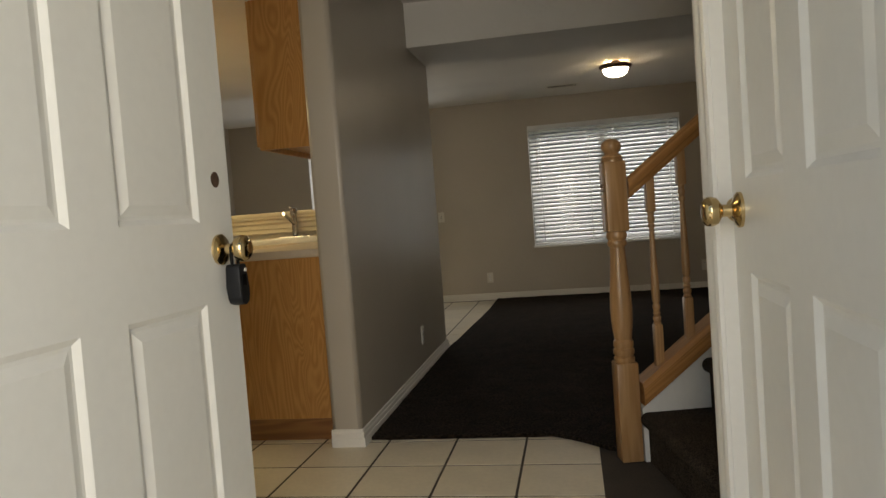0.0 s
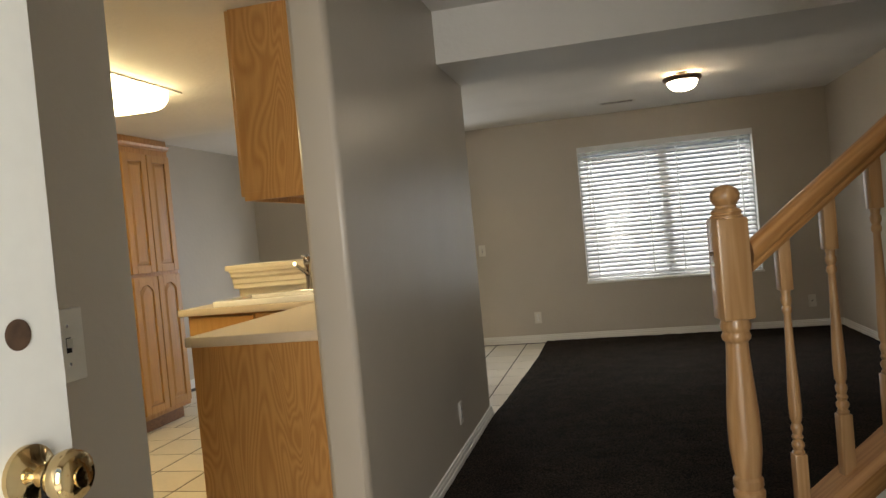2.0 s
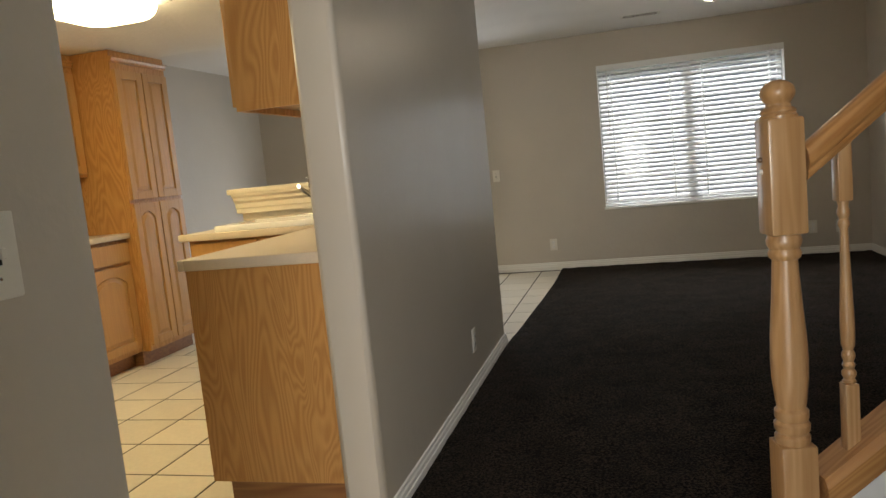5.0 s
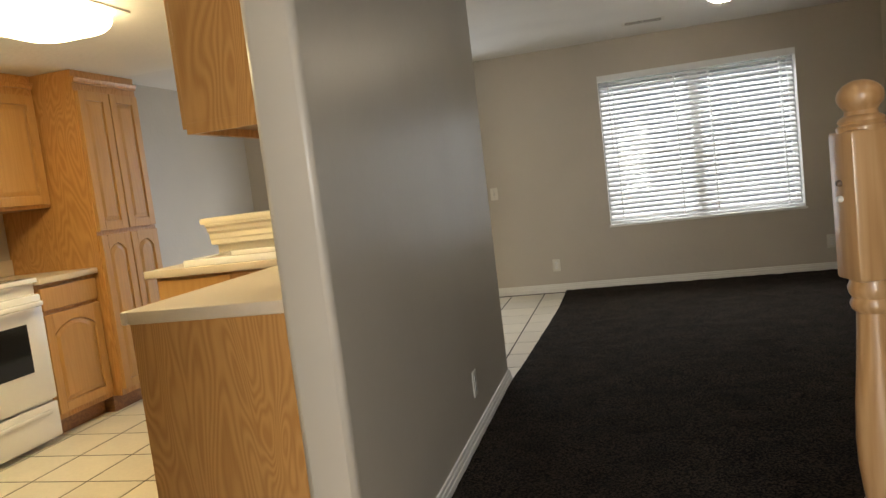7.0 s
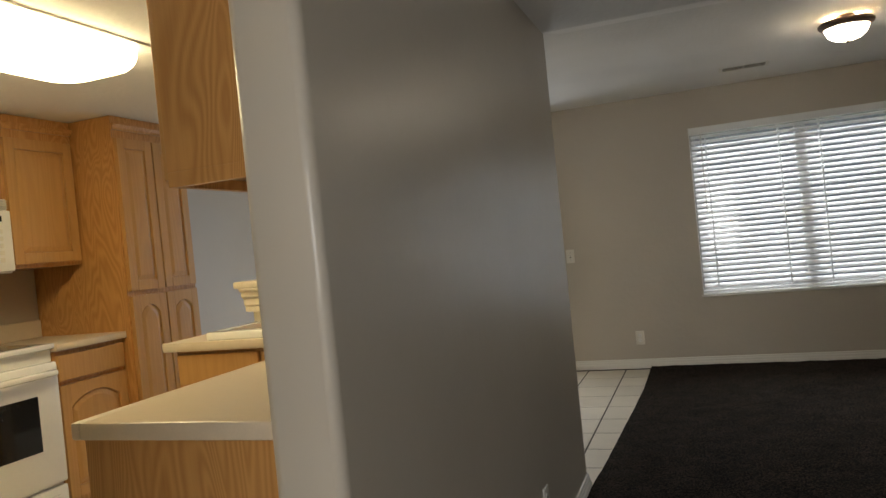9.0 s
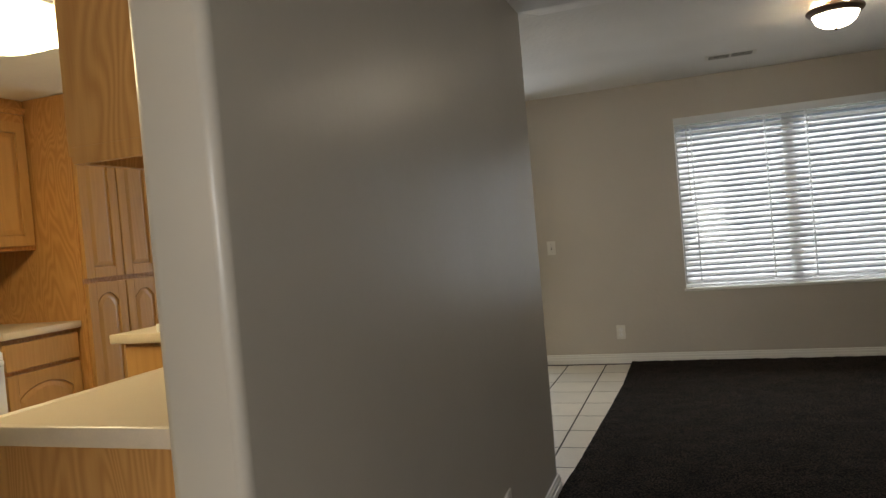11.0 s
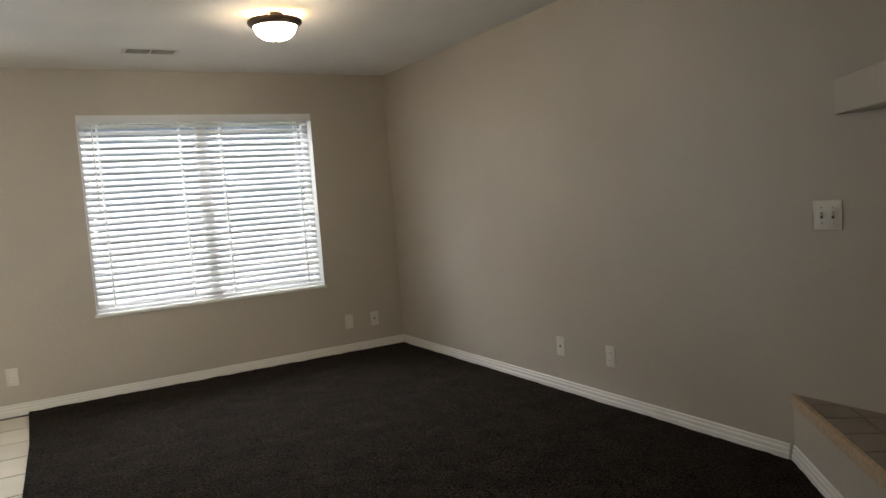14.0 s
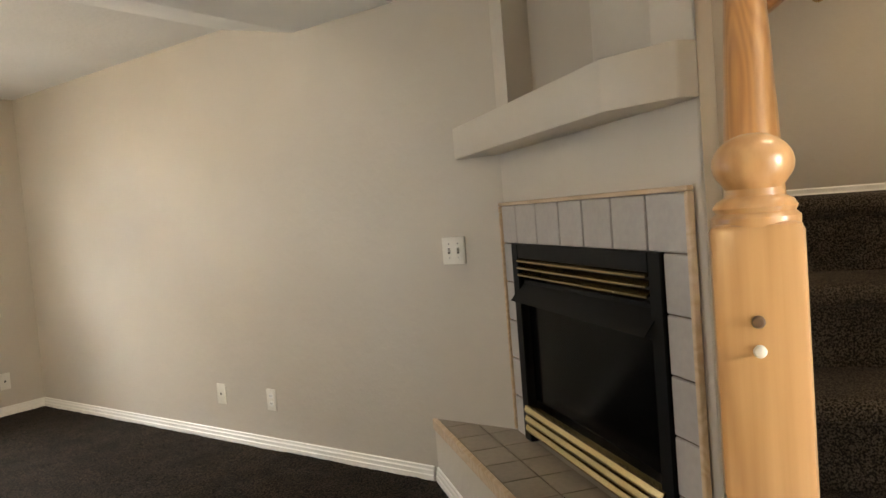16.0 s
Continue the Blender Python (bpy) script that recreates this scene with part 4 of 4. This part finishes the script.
# peninsula: leg along the divider, leg with the sink, raised bar
PX, SX, SY = -0.712, -1.592, 1.378
cabinet("end_cabinet", Matrix.Translation((PX + 0.012, 1.38, 0)) @ pose(0, 0, 0, 0, 0, -90), 1.258, 0.53, 0, 0.862, [(0.66, 1.22, 0.715, 0.845, None), (0.66, 1.22, 0.135, 0.695, 0.05)], "oak base cabinet with plain end panel by the wall", 0.10)
cabinet("sink_cabinet", Matrix.Translation((SX + 0.035, SY + 0.04, 0)), 0.86, 0.44, 0, 0.862, [(0.015, 0.42, 0.715, 0.845, None), (0.435, 0.845, 0.715, 0.845, None), (0.015, 0.42, 0.135, 0.695, 0.05), (0.435, 0.845, 0.135, 0.695, 0.05)], "oak sink cabinet with false drawer fronts", 0.10)
ct = thing("peninsula_worktop", pose(0, 0, 0), "beige laminate worktop turning along the peninsula", "worktop")
SK = (-1.36, -0.56, 1.42, 1.83)   # sink cut-out
top = bmesh.new()
gx, gy = [SX, SK[0], PX, SK[1], -0.157], [0.106, SY, SK[2], SK[3], 1.87]
gv = {(i, j): top.verts.new((x, y, 0.862)) for i, x in enumerate(gx) for j, y in enumerate(gy)}
for i in range(4):
    for j in range(4):
        if (j == 0 and i < 2) or (j == 2 and i in (1, 2)):
            continue
        top.faces.new((gv[i, j], gv[i + 1, j], gv[i + 1, j + 1], gv[i, j + 1]))
for v in [v for v in top.verts if not v.link_faces]:
    top.verts.remove(v)
for v in bmesh.ops.extrude_face_region(top, geom=top.faces[:])["geom"]:
    if isinstance(v, bmesh.types.BMVert):
        v.co.z = 0.897
bmesh.ops.recalc_face_normals(top, faces=top.faces[:])
part("top", top, M_LAMI, ct)
part("edge", box(PX - 0.004, PX + 0.02, 0.102, SY, 0.860, 0.8985, 0.006), M_LAMI, ct, smooth=True)
part("edge", box(PX + 0.02, -0.157, 0.102, 0.126, 0.860, 0.8985, 0.006), M_LAMI, ct, smooth=True)
part("edge", box(SX - 0.004, PX, SY - 0.004, SY + 0.02, 0.860, 0.8985, 0.006), M_LAMI, ct, smooth=True)
bw = thing("breakfast_bar", pose(0, 0, 0), "cream raised breakfast bar with moulded ledge behind the sink", "bar")
part("half_wall", box(SX + 0.107, -0.157, 1.890, 1.99, 0.0, 1.06), M_CREAM, bw)
part("ledge", box(SX + 0.062, -0.157, 1.81, 2.16, 1.085, 1.118, 0.006), M_CREAM, bw, smooth=True)
part("moulding", prism([(1.8900, 0.965), (1.858, 0.97), (1.858, 0.995), (1.850, 1.003), (1.850, 1.030), (1.832, 1.045), (1.832, 1.062), (1.815, 1.075), (1.815, 1.085), (1.8900, 1.085)], SX + 0.087, -0.158, Matrix(((0, 0, 1, 0), (1, 0, 0, 0), (0, 1, 0, 0), (0, 0, 0, 1)))), M_CREAM, bw, "stepped cream moulding")

sink = thing("kitchen_sink", pose(0, 0, 0), "white enamel double-bowl drop-in sink", "sink")
sb = boxes([(SK[0] - 0.02, SK[1] + 0.02, SK[2] - 0.024, SK[2] + 0.03, 0.898, 0.932), (SK[0] - 0.02, SK[1] + 0.02, SK[3] - 0.07, SK[3] + 0.02, 0.898, 0.932), (SK[0] - 0.02, SK[0] + 0.03, SK[2] + 0.03, SK[3] - 0.07, 0.898, 0.932),
            (SK[1] - 0.03, SK[1] + 0.02, SK[2] + 0.03, SK[3] - 0.07, 0.898, 0.932), (-0.98, -0.94, SK[2] + 0.03, SK[3] - 0.07, 0.890, 0.912)], 0.006, 2)
part("rim", sb, M_SINK, sink, smooth=True)
for xa_, xb_ in ((SK[0] + 0.03, -0.98), (-0.94, SK[1] - 0.03)):
    ya, yb = SK[2] + 0.03, SK[3] - 0.07
    part("bowl", boxes([(xa_, xb_, ya, yb, 0.72, 0.73), (xa_ - 0.008, xa_, ya, yb, 0.72, 0.905), (xb_, xb_ + 0.008, ya, yb, 0.72, 0.905), (xa_ - 0.008, xb_ + 0.008, ya - 0.008, ya, 0.72, 0.905), (xa_ - 0.008, xb_ + 0.008, yb, yb + 0.008, 0.72, 0.905)]), M_SINK, sink)
tap = thing("kitchen_tap", pose(-0.965, SK[3] - 0.025, 0.932), "chrome single-lever kitchen tap", "tap")
part("body", lathe([(0.0, 0), (0.028, 0.0), (0.028, 0.006), (0.021, 0.012), (0.021, 0.15), (0.026, 0.158), (0.026, 0.190), (0.019, 0.204), (0.0, 0.208)], 20), M_CHROME, tap, smooth=True)
part("spout", lathe([(0.013, 0.0), (0.012, 0.17), (0.014, 0.19), (0.0, 0.192)], 14, pose(0, -0.01, 0.095, 68, 0, 0)), M_CHROME, tap, smooth=True)
part("lever", box(-0.008, 0.008, -0.075, 0.012, 0.202, 0.214, 0.004), M_CHROME, tap, smooth=True)
part("base_plate", box(-0.12, 0.12, -0.028, 0.028, -0.001, 0.006, 0.003), M_CHROME, tap)

# wall cabinet hung on the divider, its end towards the hall
uc = thing("upper_cabinet", pose(-0.157, 0.180, 0.010), "oak wall cabinet hung on the dividing wall", "cabinet")
part("body", boxes([(-0.300, -0.0, 0.0, 1.2, 1.40, 2.098), (-0.300, 0.0, 0.0, 0.018, 1.368, 1.40), (-0.300, -0.282, 0.018, 1.2, 1.368, 1.40)], 0.001), M_OAK, uc)
part("underside", box(-0.280, -0.002, 0.02, 1.198, 1.392, 1.3995), M_OAKSHADE, uc, "recessed cabinet underside, shade put into its colour")
part("corner_strip", box(-0.004, 0.0005, -0.008, 0.012, 1.368, 2.098, 0.001), M_OAKX, uc)
for i in range(3):
    f = part("door", arch_door(0.385, 0.69, 0.0), M_OAKD, uc)
    part("panel", arch_panel(0.385, 0.69, 0.0), M_OAKD, f)
    f.matrix_local = pose(-0.319, 0.395 + 0.398 * i, 1.385, 0, 0, -90)

# ---- stove and microwave ----
st = thing("kitchen_range", Matrix.Translation((FX - 0.008, 0.793, 0)) @ pose(0, 0, 0, 0, 0, 90), "white electric range with dark oven window", "stove")
W = 0.762
part("body", box(0.002, W - 0.002, 0.01, 0.62, 0.02, 0.885, 0.004), M_WHITE, st)
part("oven_door", box(0.006, W - 0.006, -0.030, 0.008, 0.245, 0.825, 0.010), M_WHITE, st, smooth=True)
part("oven_window", box(0.13, W - 0.13, -0.033, -0.028, 0.42, 0.68, 0.003), M_BGLASS, st, "dark oven window")
part("drawer", box(0.006, W - 0.006, -0.026, 0.008, 0.035, 0.232, 0.010), M_WHITE, st, smooth=True)
part("drawer_grip", box(0.06, W - 0.06, -0.038, -0.022, 0.172, 0.196, 0.007), M_WHITE, st, smooth=True)
hd = bmesh.new()
box(0.04, W - 0.04, -0.078, -0.050, 0.762, 0.792, 0.010, bm=hd)
for x in (0.05, W - 0.075):
    box(x, x + 0.025, -0.055, -0.026, 0.765, 0.789, 0.004, bm=hd)
part("door_handle", hd, M_WHITE, st, smooth=True)
part("cooktop", box(0.0, W, -0.020, 0.62, 0.886, 0.912, 0.006), M_WHITE, st, smooth=True)
part("cooktop_glass", box(0.03, W - 0.03, 0.03, 0.55, 0.911, 0.914), M_BGLASS, st)
part("back_guard", prism([(0.0, 0.0), (0.0, 0.20), (0.035, 0.215), (0.075, 0.215), (0.075, 0.0)], 0.0, W, Matrix(((0, 0, 1, 0), (1, 0, 0, 0.55), (0, 1, 0, 0.905), (0, 0, 0, 1)))), M_WHITE, st)
part("control_band", box(0.03, W - 0.03, 0.546, 0.551, 0.945, 1.085), M_PLATE, st)
for x in (0.10, 0.20, W - 0.20, W - 0.10):
    part("control_dial", lathe([(0.0, 0), (0.022, 0.0), (0.020, 0.016), (0.014, 0.020), (0.0, 0.021)], 18, pose(x, 0.546, 1.02, 90, 0, 0)), M_WHITE, st, smooth=True)
mw = thing("microwave_oven", Matrix.Translation((-2.625, 0.793, -0.02)) @ pose(0, 0, 0, 0, 0, 90), "white over-the-range microwave oven", "microwave")
part("body", box(0.0, W, 0.0, 0.40, 1.29, 1.66, 0.006), M_WHITE, mw)
part("oven_door", box(0.004, W - 0.185, -0.028, 0.0, 1.30, 1.60, 0.008), M_WHITE, mw, smooth=True)
part("window", box(0.07, W - 0.26, -0.030, -0.027, 1.36, 1.55, 0.002), M_BGLASS, mw)
arc = [(-0.030 - 0.045 * math.sin(math.pi * i / 12), 1.32 + 0.26 * i / 12) for i in range(13)]
hm = prism(arc + [(y + 0.016, z) for y, z in arc[::-1]], W - 0.226, W - 0.198, Matrix(((0, 0, 1, 0), (1, 0, 0, 0), (0, 1, 0, 0), (0, 0, 0, 1))))
part("door_handle", hm, M_WHITE, mw, smooth=True)
part("control_panel", box(W - 0.180, W - 0.004, -0.026, 0.0, 1.30, 1.60, 0.006), M_WHITE, mw, smooth=True)
part("display", box(W - 0.150, W - 0.055, -0.0275, -0.0255, 1.545, 1.572), M_BGLASS, mw, "small black display")
for r in range(5):
    for c in range(3):
        part("button", box(W - 0.150 + 0.034 * c, W - 0.124 + 0.034 * c, -0.0275, -0.0255, 1.345 + 0.035 * r, 1.367 + 0.035 * r, 0.0008), M_PLATE, mw)
for r in range(4):
    part("vent_slat", box(0.01, W - 0.01, -0.018, 0.0, 1.608 + 0.012 * r, 1.614 + 0.012 * r, 0.001), M_PLATE, mw)


# ---- lights ----
cl = thing("ceiling_light", pose(1.437, 3.48, CEIL), "lit frosted dome ceiling light with bronze rim", "ceiling light")
part("canopy", lathe([(0.0000, 0.0), (0.0473, 0.0), (0.0499, -0.012), (0.0172, -0.02), (0.0103, -0.09), (0.0000, -0.09)], 24), M_BRONZE, cl, smooth=True)
part("rim", lathe([(0.1120, -0.034), (0.1320, -0.032), (0.1420, -0.040), (0.1420, -0.050), (0.1320, -0.062), (0.1160, -0.070), (0.1100, -0.060)], 36), M_BRONZE, cl, "dark bronze rim", True)
part("shade", lathe([(0.1118, -0.052), (0.1101, -0.075), (0.0963, -0.105), (0.0688, -0.126), (0.0344, -0.136), (0.0000, -0.138)], 36), M_LAMP, cl, "glowing frosted glass bowl", True)
for bx in (-0.055, 0.055):
    part("bulb", lathe([(0.0, -0.050), (0.012, -0.046), (0.020, -0.036), (0.017, -0.024), (0.0, -0.020)], 14, pose(bx, 0, 0)), M_BULB, cl, "warm lit bulb above the glass bowl", True)
part("finial", lathe([(0.0052, -0.136), (0.0086, -0.142), (0.0069, -0.15), (0.0000, -0.153)], 14), M_BRONZE, cl, smooth=True)

kl = thing("kitchen_ceiling_light", pose(-1.570, 0.60, KCEIL), "large lit rounded fluorescent kitchen ceiling light", "ceiling light")
kd = box(-0.225, 0.225, -0.62, 0.62, -0.095, -0.004)
vert = [e for e in kd.edges if abs(e.verts[0].co.z - e.verts[1].co.z) > 0.05]
bmesh.ops.bevel(kd, geom=vert, offset=0.15, segments=8, profile=0.5, affect="EDGES")
low = [e for e in kd.edges if all(v.co.z < -0.05 for v in e.verts)]
bmesh.ops.bevel(kd, geom=low, offset=0.065, segments=6, profile=0.5, affect="EDGES")
part("diffuser", kd, M_TUBE, kl, "glowing white acrylic diffuser", True)
part("base_plate", box(-0.235, 0.235, -0.632, 0.632, -0.010, 0.0, 0.002), M_WHITE, kl)

vent = thing("ceiling_vent", pose(0.965, 4.49, CEIL), "small white slotted ceiling air vent", "vent")
part("vent_frame", boxes([(-0.165, 0.165, -0.065, -0.052, -0.003, 0.0), (-0.165, 0.165, 0.052, 0.065, -0.003, 0.0), (-0.165, -0.14, -0.052, 0.052, -0.003, 0.0), (0.14, 0.165, -0.052, 0.052, -0.003, 0.0), (-0.006, 0.006, -0.052, 0.052, -0.003, 0.0)]), M_PLATE, vent)
part("backing", box(-0.14, 0.14, -0.05, 0.05, -0.0025, -0.0005), M_DARK, vent)
for i in range(3):
    for xa_ in (-0.138, 0.008):
        part("slat", box(xa_, xa_ + 0.13, -0.0006, 0.0006, -0.0012, 0.0012), M_PLATE, vent).matrix_local = pose(0, -0.028 + 0.028 * i, -0.0036, 30, 0, 0)


# ---- plates on the walls ----
def plate(name, m, label, kind_, gangs=1):
    """A cover plate in local x, z facing -y, with a duplex socket or toggles."""
    p = thing(name, m, label, "outlet" if kind_ == "outlet" else "switch")
    w = 0.070 + 0.046 * (gangs - 1)
    part("cover", box(-w / 2, w / 2, -0.006, 0.0, -0.0575, 0.0575, 0.003), M_PLATE, p, smooth=True)
    for g in range(gangs):
        x = (g - (gangs - 1) / 2) * 0.046
        if kind_ == "outlet":
            for z in (-0.020, 0.020):
                s = part("socket", lathe([(0.0, 0), (0.016, 0.0), (0.016, 0.002), (0.0, 0.0025)], 18, pose(x, -0.0055, z, 90, 0, 0)), M_WHITE, p)
                for sx in (-0.006, 0.006):
                    part("slot", box(x + sx - 0.001, x + sx + 0.001, -0.0085, -0.0078, z - 0.003, z + 0.005), M_DARK, s)
        elif kind_ == "switch":
            part("toggle_slot", box(x - 0.0055, x + 0.0055, -0.0065, -0.0055, -0.012, 0.012), M_DARK, p)
            part("toggle", box(x - 0.0045, x + 0.0045, -0.018, -0.005, -0.004, 0.0105, 0.0015), M_PLATE, p)
            for z in (-0.03, 0.03):
                part("screw", lathe([(0.0, 0), (0.003, 0.0), (0.002, 0.001), (0.0, 0.001)], 10, pose(x, -0.006, z, 90, 0, 0)), M_CHROME, p)
        else:
            part("jack", box(x - 0.006, x + 0.006, -0.0075, -0.0055, -0.006, 0.006), M_DARK, p)
    return p


def on_north(x, z):
    return pose(x, YB, z)


def on_east(y, z):
    return pose(XR, y, z, 0, 0, -90)


def on_hall(y, z):
    return pose(0.0, y, z, 0, 0, 90)


plate("outlet", on_north(0.017, 0.256), "white duplex outlet on the window wall", "outlet")
plate("outlet", on_north(2.368, 0.262), "white duplex outlet below the window's end", "outlet")
plate("cable_jack", on_north(2.593, 0.255), "white cable jack plate near the corner", "jack")
plate("cable_jack", on_east(3.025, 0.28), "white blank cable plate on the side wall", "jack")
plate("outlet", on_east(2.605, 0.283), "white duplex outlet on the side wall", "outlet")
plate("light_switch", on_east(1.362, 1.03), "white double switch beside the fireplace", "switch", 2)
plate("light_switch", on_north(-0.498, 0.985), "white switch on the dining wall", "switch")
plate("light_switch", on_hall(-1.272, 1.07), "white single toggle switch beside the kitchen opening", "switch")
plate("outlet", pose(-0.012, 1.41, 0.255, 0, 0, 90), "white outlet low on the dividing wall", "outlet")
plate("outlet", pose(XL, 1.72, 1.10, 0, 0, 90), "white outlet above the stove worktop", "outlet")

# ---- outdoors ----
house = thing("neighbour_house", pose(0, YB + 8.0, -0.16), "grey lap-sided neighbouring house wall", "house")
part("wall", box(-12, 12, 0.03, 0.4, 0, 6.6), M_FENCE, house)
sid = mesh_of("siding_board", prism([(0.03, 0.0), (-0.004, 0.0), (0.028, 0.20), (0.03, 0.20)], -12, 12, Matrix(((0, 0, 1, 0), (1, 0, 0, 0), (0, 1, 0, 0), (0, 0, 0, 1)))), M_FENCE)
for i in range(32):
    b = new("siding_board", sid)
    b.parent = house
    b.matrix_local = pose(0, 0, 0.2 * i)
part("roof", side_prism([(-12.4, 6.6), (12.4, 6.6), (12.0, 6.75), (-12.0, 6.75)], -0.5, 4.0), M_CONC, house)


# ---- pieces: fireplace, hearth and floor tiles ----
def piece(mesh, parent, m):
    ob = new("tile", mesh)
    ob.parent = parent
    ob.matrix_local = m
    return ob


def tile_mesh(w, h, t, material, bevel=0.003):
    return mesh_of("tile", box(0, w, -t, 0, 0, h, bevel, 1), material)


js = [0.002, 0.153, 0.347, 0.540, 0.712, 0.893, 1.075, 1.258]
for a, b in zip(js, js[1:]):
    piece(tile_mesh(b - a - 0.006, 0.148, 0.008, M_FTILE), fp, pose(a + 0.003, -0.005, 1.086))
ft1, ft2 = tile_mesh(SB[0] - 0.002 - 0.012, 0.152, 0.008, M_FTILE), tile_mesh(1.258 - SB[1] - 0.016, 0.152, 0.008, M_FTILE)
for k in range(5):
    z = 0.302 + 0.157 * k
    piece(ft1, fp, pose(0.004, -0.005, z))
    piece(ft2, fp, pose(SB[1] + 0.014, -0.005, z))


def clipped_tile(x0, x1, y0, y1, poly, z0, z1):
    """A tile top cut to a convex outline."""
    pts = [Vector((x0, y0)), Vector((x1, y0)), Vector((x1, y1)), Vector((x0, y1))]
    n = len(poly)
    area = sum(poly[i][0] * poly[(i + 1) % n][1] - poly[(i + 1) % n][0] * poly[i][1] for i in range(n))
    for i in range(n):
        a, b = Vector(poly[i]), Vector(poly[(i + 1) % n])
        if area < 0:
            a, b = b, a
        d = b - a
        out = []
        for j in range(len(pts)):
            p, q = pts[j], pts[(j + 1) % len(pts)]
            sp, sq = d.x * (p.y - a.y) - d.y * (p.x - a.x), d.x * (q.y - a.y) - d.y * (q.x - a.x)
            if sp >= 0:
                out.append(p)
            if sp * sq < 0:
                out.append(p + (q - p) * (sp / (sp - sq)))
        pts = out
        if len(pts) < 3:
            return None
    return prism([(p.x, p.y) for p in pts], z0, z1)


# hearth tiles: laid along the face, clipped to the hearth
hp = [(-0.34, -0.262), (1.83, -0.262), (1.60, -0.02), (1.29, -0.002), (0.0, -0.002)]
for i in range(13):
    for j in range(2):
        bm = clipped_tile(-0.36 + 0.172 * i + 0.003, -0.36 + 0.172 * (i + 1) - 0.003, -0.262 + 0.132 * j + 0.003, -0.262 + 0.132 * (j + 1) - 0.003, hp, HZ - 0.004, HZ + 0.003)
        if bm:
            bm.transform(FIRE)
            ob = new("tile", mesh_of("tile", bm, M_HTILE))
            ob.parent = hearth

# floor tiles
PITCH = 0.312
floor = thing("floor", pose(0, 0, 0), "cream ceramic floor tiles with dark grout", "floor", kind="structure")
ftm = mesh_of("tile", box(0.005, PITCH - 0.005, 0.005, PITCH - 0.005, -0.010, 0.0, 0.0012, 1), M_TILE)
far = bmesh.new()
count = 0
for i in range(-11, 5):
    for j in range(-8, 18):
        y = -0.246 + PITCH * j
        x = 0.092 + PITCH * i
        if y + PITCH > 2.3:
            x -= 0.210
        if x < XL or y < YF - 0.01 or y + PITCH > YB + 0.2:
            continue
        hall = x + PITCH > -0.1
        if hall and (y > 0.11 and y < 2.0) and x > -0.05:
            continue
        if x > 1.0 and y > -1.3 or x > 1.2 or (y > 2.0 and x > 0.11):
            continue
        near = (x > -2.4 and y < 2.3 and y > -2.6 and not (-1.55 < x < -0.15 and y > 1.45) and not (x > -0.65 and x < -0.2 and y > 0.1)) or (x > -1.0 and y > 2.2)
        if near and count < 300:
            piece(ftm, floor, pose(x, y, 0))
            count += 1
        else:
            box(x + 0.005, x + PITCH - 0.005, y + 0.005, y + PITCH - 0.005, -0.010, 0.0, bm=far)
part("far_tiles", far, M_TILE, floor)["kind"] = "stuff"
